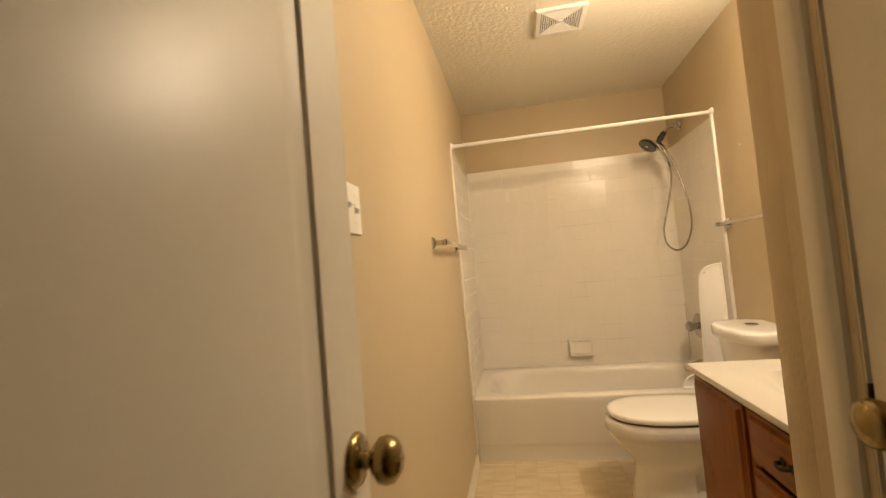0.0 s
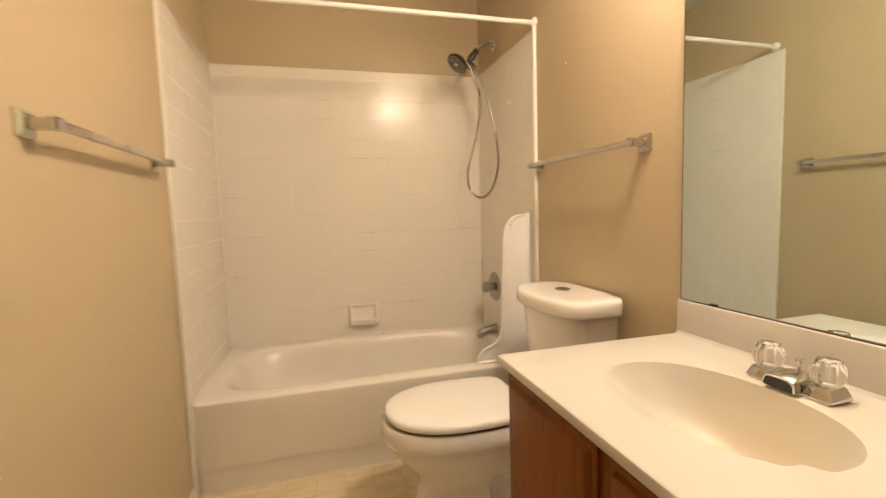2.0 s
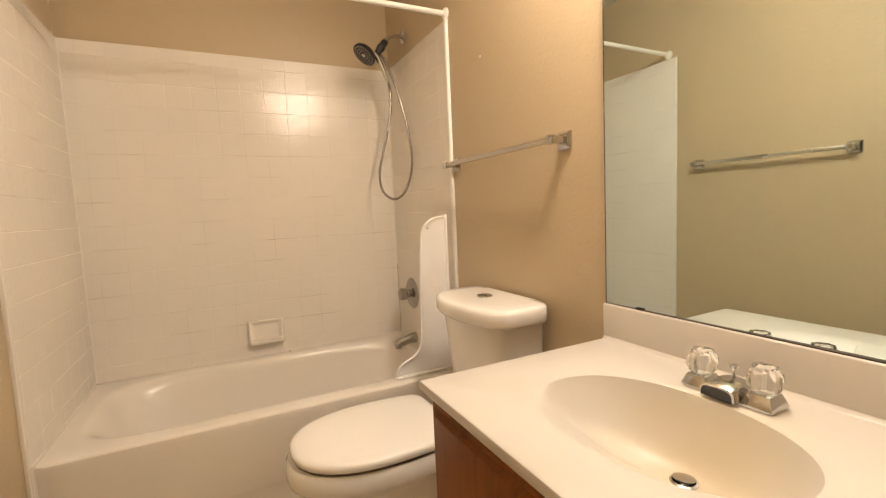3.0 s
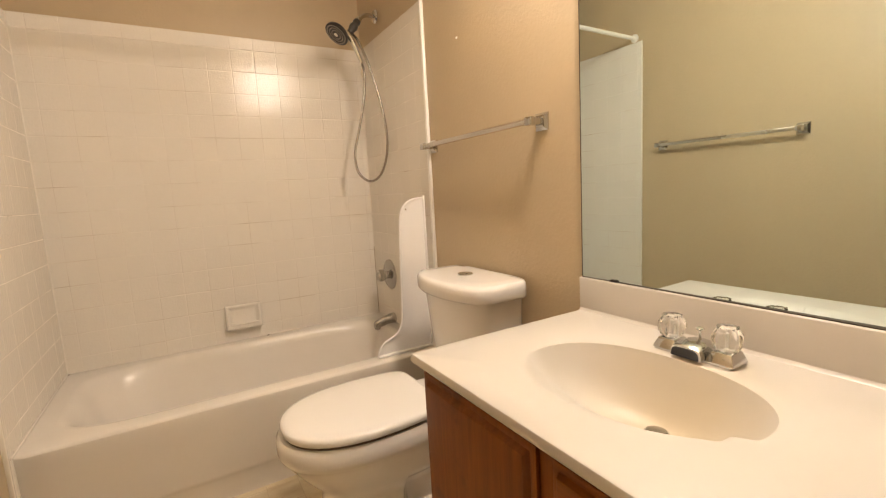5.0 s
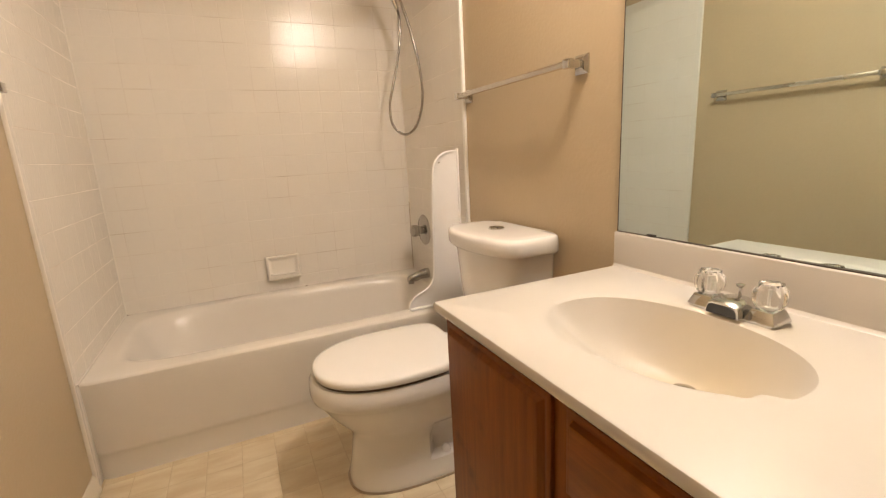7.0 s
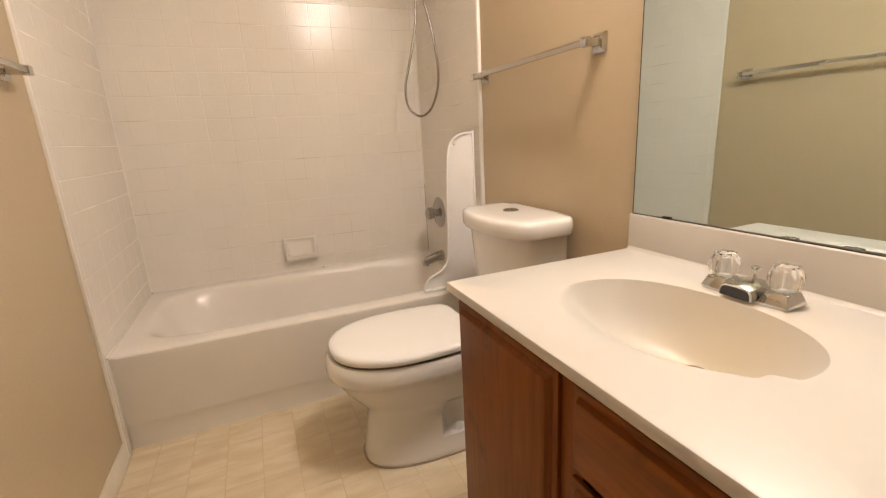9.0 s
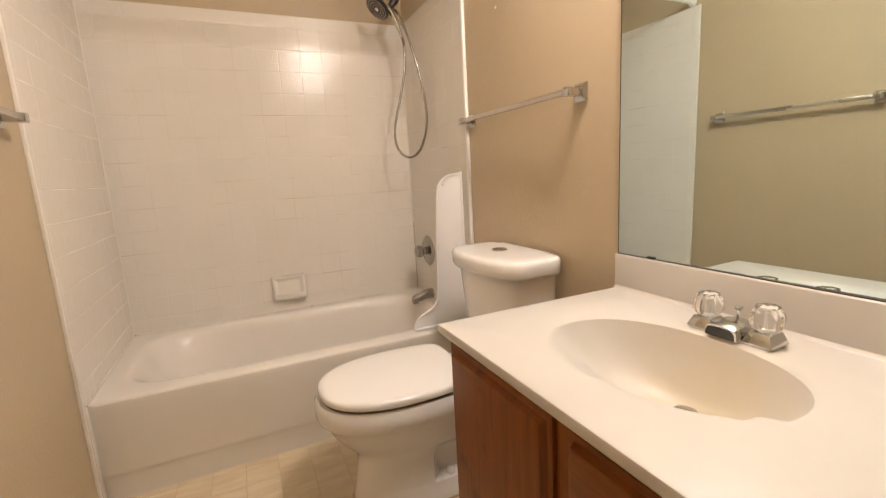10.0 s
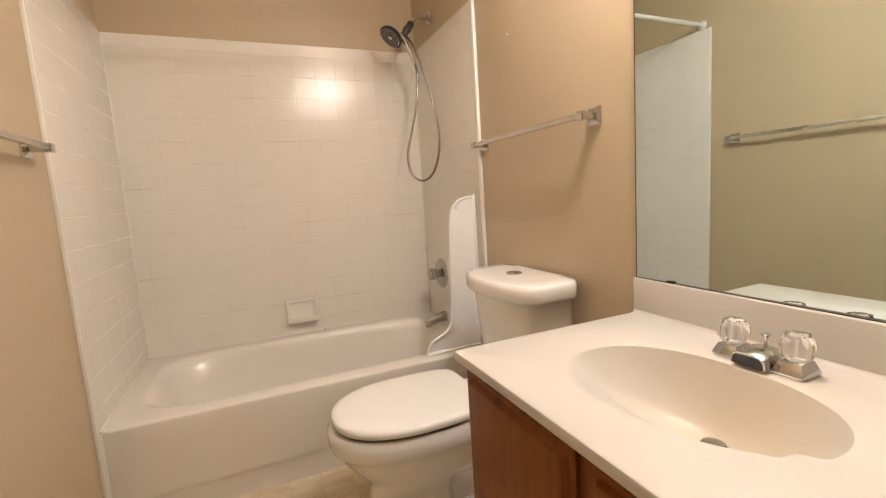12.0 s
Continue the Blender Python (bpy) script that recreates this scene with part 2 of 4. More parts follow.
def thing(name, at, label, category, group="", kind=""):
    e = new(name)
    e.location = at
    e.empty_display_size = 0.05
    return tagged(e, label, category, group, kind)


def part(name, bm, mat, parent=None, label="", smooth=40):
    ob = new(name, finish(bm, mat, name, smooth))
    if parent is not None:
        ob.parent = parent
        if parent.data is None:
            ob.matrix_parent_inverse = Matrix.Translation(-parent.location)
    if label:
        tagged(ob, label)
    return ob


def structure(name, bm, mat, label, category, smooth=40):
    return tagged(part(name, bm, mat, None, "", smooth), label, category, "", "structure")


def box(x0, x1, y0, y1, z0, z1, r=0.0, seg=2, bm=None):
    b = bmesh.new()
    bmesh.ops.create_cube(b, size=1.0)
    for v in b.verts:
        v.co = Vector(((x0 + x1) / 2 + v.co.x * (x1 - x0), (y0 + y1) / 2 + v.co.y * (y1 - y0), (z0 + z1) / 2 + v.co.z * (z1 - z0)))
    if r:
        bmesh.ops.bevel(b, geom=list(b.edges), offset=r, segments=seg, affect="EDGES", profile=0.5)
    return join(bm, b)


def join(bm, b):
    if bm is None:
        return b
    me = bpy.data.meshes.new("tmp")
    b.to_mesh(me)
    b.free()
    bm.from_mesh(me)
    bpy.data.meshes.remove(me)
    return bm


def loft(rings, caps=(True, True), bm=None, closed=True):
    """Skin of equal rings of points."""
    b = bm or bmesh.new()
    rows = [[b.verts.new(p) for p in ring] for ring in rings]
    n = len(rows[0])
    for r0, r1 in zip(rows, rows[1:]):
        for i in range(n if closed else n - 1):
            j = (i + 1) % n
            b.faces.new((r0[i], r0[j], r1[j], r1[i]))
    if caps[0]:
        b.faces.new(rows[0][::-1])
    if caps[1]:
        b.faces.new(rows[-1])
    return b


def lathe(profile, origin, axis, n=32, bm=None, caps=(True, True)):
    """Turned shape: profile of (radius, distance along axis)."""
    q = Vector((0, 0, 1)).rotation_difference(Vector(axis).normalized())
    rings = []
    for r, d in profile:
        r = max(r, 1e-5)
        rings.append([Vector(origin) + q @ Vector((r * math.cos(2 * math.pi * i / n), r * math.sin(2 * math.pi * i / n), d)) for i in range(n)])
    return loft(rings, caps, bm)


def smooth_path(pts, n):
    """Catmull-Rom through points."""
    P = [Vector(p) for p in pts]
    P = [2 * P[0] - P[1]] + P + [2 * P[-1] - P[-2]]
    out = []
    for k in range(1, len(P) - 2):
        a, b, c, d = P[k - 1:k + 3]
        for i in range(n):
            t = i / n
            out.append(0.5 * ((2 * b) + (c - a) * t + (2 * a - 5 * b + 4 * c - d) * t * t + (3 * b - a - 3 * c + d) * t ** 3))
    out.append(P[-2])
    return out


def tube(path, radius, n=12, bm=None, ribs=None):
    """Pipe along a path; ribs(i) scales the radius."""
    rings = []
    up = Vector((0.3, 0.9, 0.1))
    for i, p in enumerate(path):
        d = (path[min(i + 1, len(path) - 1)] - path[max(i - 1, 0)]).normalized()
        u = (up - d * up.dot(d)).normalized()
        up = u
        v = d.cross(u)
        r = radius * (ribs(i) if ribs else 1.0)
        rings.append([p + r * (math.cos(2 * math.pi * k / n) * u + math.sin(2 * math.pi * k / n) * v) for k in range(n)])
    return loft(rings, (True, True), bm)


def rect_ring(x0, x1, y0, y1, z, n=64, power=None, r=0.0):
    """Ring of n points round a rectangle; power: superellipse exponent."""
    cx, cy, hx, hy = (x0 + x1) / 2, (y0 + y1) / 2, (x1 - x0) / 2, (y1 - y0) / 2
    out = []
    for i in range(n):
        a = 2 * math.pi * (i + 0.5) / n
        c, s = math.cos(a), math.sin(a)
        p = power or 60.0
        k = (abs(c) ** p + abs(s) ** p) ** (-1.0 / p)
        out.append(Vector((cx + hx * c * k, cy + hy * s * k, z)))
    return out


PIECES = {}


def tile_mesh(w, h, t, mat, c=0.0013):
    """A tile lying in its own xy plane, back at z 0, face at z t, with chamfered edges."""
    key = (round(w, 4), round(h, 4), round(t, 4), mat.name)
    if key not in PIECES:
        b = bmesh.new()
        rings = []
        for inset, z in ((0, 0), (0, t - c), (c * 0.25, t - c * 0.45), (c * 0.8, t - c * 0.12), (c * 1.6, t)):
            hw, hh = w / 2 - inset, h / 2 - inset
            rings.append([Vector((-hw, -hh, z)), Vector((hw, -hh, z)), Vector((hw, hh, z)), Vector((-hw, hh, z))])
        loft(rings, (False, True), b)
        PIECES[key] = finish(b, mat, "tile")
    return PIECES[key]


def lay_tiles(parent, name, us, vs, place, t, mat, tilt=0.0, across=1.0, rng=random.Random(4)):
    """Tiles between the joints us and vs; place(u, v) gives the pose of a tile's centre."""
    for u0, u1 in zip(us, us[1:]):
        for v0, v1 in zip(vs, vs[1:]):
            w, h = u1 - u0 - JOINT * across, v1 - v0 - JOINT
            if w < 0.006 or h < 0.006:
                continue
            ob = new(name, tile_mesh(w, h, t, mat))
            ob.parent = parent
            ob.matrix_basis = place((u0 + u1) / 2, (v0 + v1) / 2) @ pose(0, 0, rng.uniform(-0.0003, 0.0003), rng.gauss(0, tilt), rng.gauss(0, tilt), 0)


def joints(start, end, first, pitch):
    out = [start]
    k = math.ceil((start + 0.004 - first) / pitch)
    while first + k * pitch < end - 0.004:
        out.append(first + k * pitch)
        k += 1
    return out + [end]


# ---- the shell ----
T = 0.11
structure("wall_west", box(-T, 0, -1.6, YB + T, 0, H), M_WALL, "tan painted orange-peel textured drywall wall", "wall")
structure("wall_north", box(0, W, YB, YB + T, 0, H), M_WALL, "tan painted wall behind the bathtub", "wall")
structure("wall_east", box(W, W + T, 0.97, YB + T, 0, H), M_WALL, "tan painted textured wall behind the toilet and vanity", "wall")
structure("wall_alcove", box(CLOSET_X, W, 0.972, ALCOVE_Y, 0, H, 0.004), M_WALL, "tan painted wall end beside the vanity", "wall")
cb = box(CLOSET_X, CLOSET_X + T, 0.06, 0.245, 0, H)
box(CLOSET_X, CLOSET_X + T, 0.835, 0.9715, 0, H, bm=cb)
box(CLOSET_X, CLOSET_X + T, 0.245, 0.835, 2.045, H, bm=cb)
structure("wall_closet", cb, M_WALL, "tan painted wall with a linen closet doorway", "wall")
structure("wall_closet_rear", box(W, W + T, -1.6, 0.969, 0, H), M_WALL, "tan painted closet wall", "wall")
sb = box(0, 0.082, -0.06, 0.059, 0, H)
box(0.80, W, -0.06, 0.059, 0, H, bm=sb)
box(0.082, 0.80, -0.06, 0.059, 2.05, H, bm=sb)
structure("wall_south", sb, M_WALL, "tan painted wall with the bathroom doorway", "wall")
# out of view: hall wall and carpet are added to close the doorway side
structure("wall_hall", box(-T, W + T, -1.6 - T, -1.6, 0, H), M_WALL, "tan painted hall wall", "wall")
structure("ceiling", box(-T, W + T, -1.7, YB + T, H, H + 0.1), M_CEIL, "cream knockdown-textured ceiling", "ceiling")
floor = structure("floor", box(-T, W + T, -1.7, YB + T, -0.1, -0.0005), M_VJOINT, "beige mottled sheet vinyl floor in a small tile pattern", "floor")
structure("floor_hall", box(0, W, -1.6, -0.06, -0.003, 0.008), M_CARPET, "brown hall carpet", "floor")


def baseboard(name, x0, x1, y0, y1):
    f, d = (x0, 1) if x0 < 0.5 else (x1, -1)
    prof = ((0, 0), (0.017, 0), (0.017, 0.016), (0.0125, 0.021), (0.011, 0.046), (0.007, 0.057), (0.004, 0.063), (0, 0.063))
    structure(name, loft([[Vector((f + d * u, y, z)) for u, z in prof] for y in (y0, y1)]), M_BASE, "cream painted wooden baseboard", "baseboard")


baseboard("baseboard", 0.0, 0.013, 0.06, LEDGE_L - 0.002)
baseboard("baseboard", W - 0.013, W, 1.95, LEDGE_R - 0.002)

# ---- tub surround ----
TT = 0.010
zs = joints(0.386, TOP, 1.756, TILE)


def surround(name, bm, label):
    return structure(name, bm, M_GROUT, label, "tiled wall")


back = surround("tile_wall_north", box(0.0005, W - 0.0005, YB - 0.0142, YB, 0.386, TOP), "white glazed square wall tiles behind the bathtub")
lay_tiles(back, "tile", joints(0.0125, W - 0.0125, 0.0705, TILE), zs, lambda u, v: pose(u, YB - 0.006, v, 90, 0, 0), TT - 0.001, M_TILE, 0.04, 0.22)
left = surround("tile_wall_west", box(0, 0.0112, LEDGE_L + 0.012, YB - 0.0145, 0.386, TOP - 0.001), "white glazed square tiles at the end of the bathtub")
lay_tiles(left, "tile", joints(LEDGE_L + 0.010, YB - 0.0155, YB - 0.0155, TILE), zs, lambda u, v: pose(0.005, u, v, 90, 0, 90), TT - 0.003, M_TILE, 0.04, 0.08)
right = surround("tile_wall_east", box(W - 0.0112, W, LEDGE_R + 0.012, YB - 0.0145, 0.386, TOP - 0.001), "white glazed square tiles behind the shower fittings")
lay_tiles(right, "tile", joints(LEDGE_R + 0.010, YB - 0.0155, YB - 0.0155, TILE), zs, lambda u, v: pose(W - 0.005, u, v, 90, 0, -90), TT - 0.003, M_TILE, 0.04, 0.08)


def trim(name, x0, x1, y0, y1, z0, z1, label):
    structure(name, box(x0, x1, y0, y1, z0, z1, 0.005, 3), M_TRIM, label, "trim")


structure("trim", box(-0.001, 0.0121, LEDGE_L, LEDGE_L + 0.0125, 0.0, 1.926, 0.003, 3), M_TILE, "white glazed bullnose edge beside the tub tile", "trim")
structure("trim", box(0.0003, 0.0105, LEDGE_L + 0.0128, 2.830, 0.0, 0.3855, 0.002), M_TILE, "white tile strip beside the tub apron", "trim")
trim("trim", W - 0.015, W + 0.001, LEDGE_R - 0.005, LEDGE_R + 0.012, 0.386, 1.955, "white painted vertical edge trim beside the shower tile")
ck = tube([Vector((W - 0.0125, YB - 0.0155, z)) for z in np.linspace(0.39, 0.80, 20)], 0.0028, 6)
structure("trim_caulk_corner", ck, M_SILI, "stained caulk line in the tiled corner", "caulk")
ck = tube([Vector((x, YB - 0.016, 0.388)) for x in np.linspace(0.012, W - 0.012, 60)], 0.0045, 8, ribs=lambda i: 0.8 + 0.4 * noise.noise(Vector((i * 0.7, 3, 1))))
structure("trim_caulk_tub", ck, M_TILE, "white caulk bead along the rear tub ledge", "caulk")

ck = tube([Vector((0.0135, y, 0.388)) for y in np.linspace(LEDGE_L + 0.014, YB - 0.016, 30)], 0.0042, 8)
structure("trim_caulk_west", ck, M_TILE, "white caulk bead along the tub ledge end", "caulk")
ck = tube([Vector((W - 0.0135, y, 0.388)) for y in np.linspace(LEDGE_L + 0.014, YB - 0.016, 30)], 0.0042, 8)
structure("trim_caulk_east", ck, M_TILE, "white caulk bead along the tub ledge end", "caulk")
for x in (0.0128, W - 0.0128):
    ck = tube([Vector((x, YB - 0.0158, z)) for z in np.linspace(0.39 if x < 1 else 0.80, TOP - 0.002, 12)], 0.0030, 6)
    structure("trim_caulk_corner", ck, M_TILE, "white caulk line in the tiled corner", "caulk")
for x, y in ((0.016, YB - 0.022), (0.012, LEDGE_L + 0.020), (0.862, YB - 0.020)):
    st = lathe([(0.0055, 0), (0.005, 0.002), (0.003, 0.0035), (0.0005, 0.004)], (x, y, 0.3835), (0, 0, 1), 10)
    structure("trim_rust_spot", st, M_RUST, "small rust-brown spot in the tub caulk", "stain")
# ---- bathtub ----
tub = thing("bathtub", (W / 2, 3.17, 0), "white enamelled alcove bathtub with a stepped apron", "bathtub")
N = 128
FY = 2.794
rings = [
    rect_ring(0.001, W - 0.001, 2.817, YB - 0.009, 0.0, N),
    rect_ring(0.001, W - 0.001, 2.817, YB - 0.009, 0.084, N),
    rect_ring(0.001, W - 0.001, 2.811, YB - 0.009, 0.096, N),
    rect_ring(0.001, W - 0.001, 2.807, YB - 0.009, 0.112, N),
    rect_ring(0.001, W - 0.001, FY + 0.006, YB - 0.009, 0.335, N),
    rect_ring(0.001, W - 0.001, FY + 0.001, YB - 0.009, 0.362, N),
    rect_ring(0.001, W - 0.001, FY + 0.003, YB - 0.010, 0.375, N),
    rect_ring(0.002, W - 0.002, FY + 0.010, YB - 0.011, 0.382, N),
    rect_ring(0.003, W - 0.003, FY + 0.020, YB - 0.012, 0.384, N),
    rect_ring(0.072, W - 0.062, FY + 0.070, YB - 0.062, 0.3838, N, 6),
    rect_ring(0.084, W - 0.072, FY + 0.082, YB - 0.073, 0.3815, N, 5.5),
    rect_ring(0.096, W - 0.081, FY + 0.092, YB - 0.082, 0.3745, N, 5.2),
    rect_ring(0.108, W - 0.088, FY + 0.100, YB - 0.090, 0.361, N, 5),
    rect_ring(0.128, W - 0.094, FY + 0.107, YB - 0.097, 0.335, N, 4.4),
    rect_ring(0.165, W - 0.105, FY + 0.122, YB - 0.112, 0.250, N, 4.0),
    rect_ring(0.240, W - 0.120, FY + 0.140, YB - 0.130, 0.130, N, 3.7),
    rect_ring(0.300, W - 0.140, FY + 0.160, YB - 0.150, 0.085, N, 3.6),
    rect_ring(0.400, W - 0.200, FY + 0.220, YB - 0.210, 0.062, N, 3.4),
    rect_ring(0.600, W - 0.400, FY + 0.330, YB - 0.320, 0.056, N, 3),
]
part("shell", loft(rings, (False, True)), M_TUB, tub, "glossy white enamel shell", 35)
part("drain", lathe([(0.034, 0), (0.034, 0.004), (0.028, 0.007), (0.006, 0.006)], (1.30, 3.18, 0.055), (0, 0, 1)), M_CHROME, tub, "chrome tub drain")
part("overflow_plate", lathe([(0.036, 0), (0.036, 0.005), (0.030, 0.009), (0.004, 0.010)], (W - 0.108, 3.18, 0.255), (-1, 0, 0.12)), M_CHROME, tub, "chrome overflow plate")

# ---- shower rod ----
rod = thing("shower_rod", (W / 2, 2.826, 1.952), "white painted shower curtain rod between the walls", "shower rod")
part("bar", tube([Vector((x, 2.826, 1.952)) for x in np.linspace(0.004, W - 0.004, 24)], 0.0112, 16), M_TRIM, rod)
for x, d in ((0.0005, 1), (W - 0.0005, -1)):
    part("end_flange", lathe([(0.024, 0), (0.024, 0.006), (0.017, 0.014), (0.0125, 0.018)], (x, 2.826, 1.952), (d, 0, 0), 24), M_TRIM, rod)

# ---- soap dish ----
SX, SZ, SY = 0.752, 0.515, YB - 0.0145
soap = thing("soap_dish", (SX, SY, SZ - 0.063), "white ceramic soap dish set in the wall tiles", "soap dish")


def dish_ring(hw, z0, d0, z1, d1):
    """Upright four-cornered ring: half width, lower edge and its reach, upper edge and its reach."""
    return [Vector((SX - hw, SY - d0, SZ + z0)), Vector((SX + hw, SY - d0, SZ + z0)), Vector((SX + hw, SY - d1, SZ + z1)), Vector((SX - hw, SY - d1, SZ + z1))]


dish = loft([dish_ring(0.087, -0.063, 0.0, 0.063, 0.0), dish_ring(0.087, -0.063, 0.030, 0.063, 0.016), dish_ring(0.082, -0.058, 0.047, 0.060, 0.020), dish_ring(0.079, -0.044, 0.050, 0.057, 0.021),
             dish_ring(0.073, -0.034, 0.049, 0.052, 0.021), dish_ring(0.068, -0.038, 0.042, 0.046, 0.015), dish_ring(0.058, -0.043, 0.030, 0.036, 0.011)], (True, True))
bmesh.ops.bevel(dish, geom=list(dish.edges), offset=0.003, segments=2, affect="EDGES", profile=0.5)
part("body", dish, M_TILE, soap, "hollowed ceramic holder", 50)
part("lip", tube(smooth_path([(SX - 0.068, SY - 0.034, SZ - 0.034), (SX - 0.060, SY - 0.046, SZ - 0.033), (SX, SY - 0.050, SZ - 0.033), (SX + 0.060, SY - 0.046, SZ - 0.033), (SX + 0.068, SY - 0.034, SZ - 0.034)], 6), 0.0055, 8), M_TILE, soap, "rounded tray lip")

# ---- shower fittings ----
VY = 3.325
AX = W - 0.0115
shower = thing("hand_shower", (AX, 3.30, 2.022), "chrome and black hand shower on a wall arm with hose", "shower head")
part("flange", lathe([(0.034, 0), (0.034, 0.003), (0.028, 0.010), (0.013, 0.013)], (AX, 3.30, 2.022), (-1, 0, 0)), M_CHROME, shower)
part("arm", tube(smooth_path([(AX - 0.005, 3.30, 2.022), (AX - 0.045, 3.30, 2.022), (AX - 0.078, 3.298, 2.008), (AX - 0.105, 3.295, 1.978)], 8), 0.0105, 14), M_CHROME, shower)
part("bracket", tube(smooth_path([(AX - 0.098, 3.295, 1.988), (AX - 0.122, 3.292, 1.957), (AX - 0.150, 3.290, 1.920)], 6), 0.019, 16, ribs=lambda i: (0.75, 0.95, 1.0, 1.0, 0.9, 0.95, 1.1, 1.15, 1.1, 1.0, 0.9, 0.8, 0.7)[i]), M_BLACK, shower, "black swivel bracket")
part("collar", lathe([(0.014, 0), (0.0155, 0.004), (0.0155, 0.016), (0.014, 0.020)], (AX - 0.090, 3.295, 1.998), (-0.62, 0, -0.78), 20), M_CHROME, shower, "chrome collar")
HC = Vector((AX - 0.216, 3.285, 1.908))
HN = Vector((-0.64, -0.16, -0.74)).normalized()
head = part("head", lathe([(0.012, -0.034), (0.030, -0.030), (0.052, -0.014), (0.060, -0.004), (0.060, 0.004), (0.056, 0.008)], HC, HN, 40), M_BLACK, shower, "dark round spray head")
part("spray_rim", lathe([(0.0565, 0.004), (0.0615, 0.002), (0.0615, 0.008), (0.055, 0.011), (0.050, 0.009)], HC, HN, 40, caps=(False, False)), M_BLACK, head, "dark rim")
for r0, r1 in ((0.047, 0.0525), (0.034, 0.039), (0.021, 0.026)):
    part("spray_ring", lathe([(r0, 0.0078), (r0, 0.0105), (r1, 0.0105), (r1, 0.0078)], HC, HN, 36, caps=(False, False)), M_HOSE, head, "grey nozzle ring")
part("spray_centre", lathe([(0.012, 0.007), (0.011, 0.012), (0.002, 0.0125)], HC, HN, 20), M_SATIN, head)
part("handle", tube(smooth_path([HC - HN * 0.022 + Vector((0.030, 0, 0.0)), (AX - 0.150, 3.292, 1.900), (AX - 0.122, 3.293, 1.845), (AX - 0.094, 3.295, 1.780)], 6), 0.0125, 14,
                    ribs=lambda i: 1.25 - 0.022 * i), M_CHROME, shower, "chrome handle")
hose = smooth_path([(AX - 0.096, 3.295, 1.785), (AX - 0.087, 3.296, 1.74), (AX - 0.088, 3.298, 1.66), (AX - 0.108, 3.30, 1.55), (AX - 0.140, 3.302, 1.43), (AX - 0.168, 3.300, 1.32), (AX - 0.160, 3.290, 1.225),
                    (AX - 0.110, 3.262, 1.178), (AX - 0.058, 3.232, 1.215), (AX - 0.026, 3.212, 1.32), (AX - 0.024, 3.208, 1.44), (AX - 0.045, 3.220, 1.60), (AX - 0.075, 3.245, 1.75), (AX - 0.110, 3.272, 1.87), (AX - 0.135, 3.286, 1.915)], 28)
part("hose", tube(hose, 0.0072, 10, ribs=lambda i: 1.0 if i % 2 else 0.72), M_HOSE, shower, "ribbed metal hose", 80)

valve = thing("tub_valve", (AX, VY + 0.02, 0.655), "chrome single-knob tub and shower valve", "valve")
part("escutcheon", lathe([(0.086, 0), (0.086, 0.003), (0.076, 0.010), (0.040, 0.014), (0.028, 0.016)], (AX, VY + 0.02, 0.655), (-1, 0, 0), 48), M_NICKEL, valve, "round escutcheon plate")
part("stem", lathe([(0.022, 0.012), (0.020, 0.040)], (AX, VY + 0.02, 0.655), (-1, 0, 0)), M_NICKEL, valve)
part("knob", lathe([(0.020, 0.038), (0.032, 0.044), (0.035, 0.056), (0.033, 0.072), (0.024, 0.080), (0.006, 0.082)], (AX, VY + 0.02, 0.655), (-1, 0, 0), 12), M_NICKEL, valve, "faceted knob", 25)

spout = thing("tub_spout", (AX, VY, 0.405), "brushed nickel tub spout", "spout")
sr = []
for d, r, dz in ((0, 0.033, 0), (0.004, 0.036, 0), (0.020, 0.034, 0.0), (0.060, 0.030, -0.004), (0.095, 0.026, -0.011), (0.118, 0.023, -0.018), (0.126, 0.017, -0.022)):
    sr.append([Vector((AX - d, VY + 0.85 * r * math.cos(2 * math.pi * i / 24), 0.405 + dz + r * math.sin(2 * math.pi * i / 24) * (0.9 if math.sin(2 * math.pi * i / 24) > 0 else 1.0))) for i in range(24)])
part("body", loft(sr), M_NICKEL, spout)
part("outlet", lathe([(0.017, 0), (0.017, 0.024), (0.013, 0.026)], (AX - 0.108, VY, 0.385), (0, 0, -1), 20), M_NICKEL, spout)

# ---- splash guard on the tub ledge ----
guard = thing("splash_guard", (1.40, 2.838, 0.384), "white plastic tub splash guard at the wall corner", "splash guard")
edge = [(1.213, 0.388), (1.216, 0.405), (1.226, 0.428), (1.244, 0.446), (1.268, 0.458), (1.296, 0.470), (1.318, 0.486), (1.334, 0.512), (1.341, 0.550), (1.345, 0.62), (1.348, 0.72), (1.352, 0.83), (1.357, 0.93), (1.363, 1.00), (1.374, 1.036), (1.395, 1.060), (1.420, 1.074), (1.450, 1.080), (1.478, 1.081)]
edge = [tuple(p) for p in smooth_path([(a, b, 0) for a, b in edge], 3)]
gb = bmesh.new()
cols = []
for j, (x, z, _) in enumerate(edge):
    row = []
    for f in (0.0, 0.06, 0.12, 0.45, 0.8, 1.0):
        xx = x + (1.482 - x) * f
        bulge = 0.006 if f in (0.0,) else (0.004 if f == 0.06 else 0.0)
        yy = 2.846 - bulge - 0.020 * max(0.0, f - 0.45) ** 2
        row.append((xx, yy, z))
    cols.append(row)
front = [[gb.verts.new(p) for p in row] for row in cols]
rear = [[gb.verts.new((p[0], p[1] + 0.007, p[2])) for p in row] for row in cols]
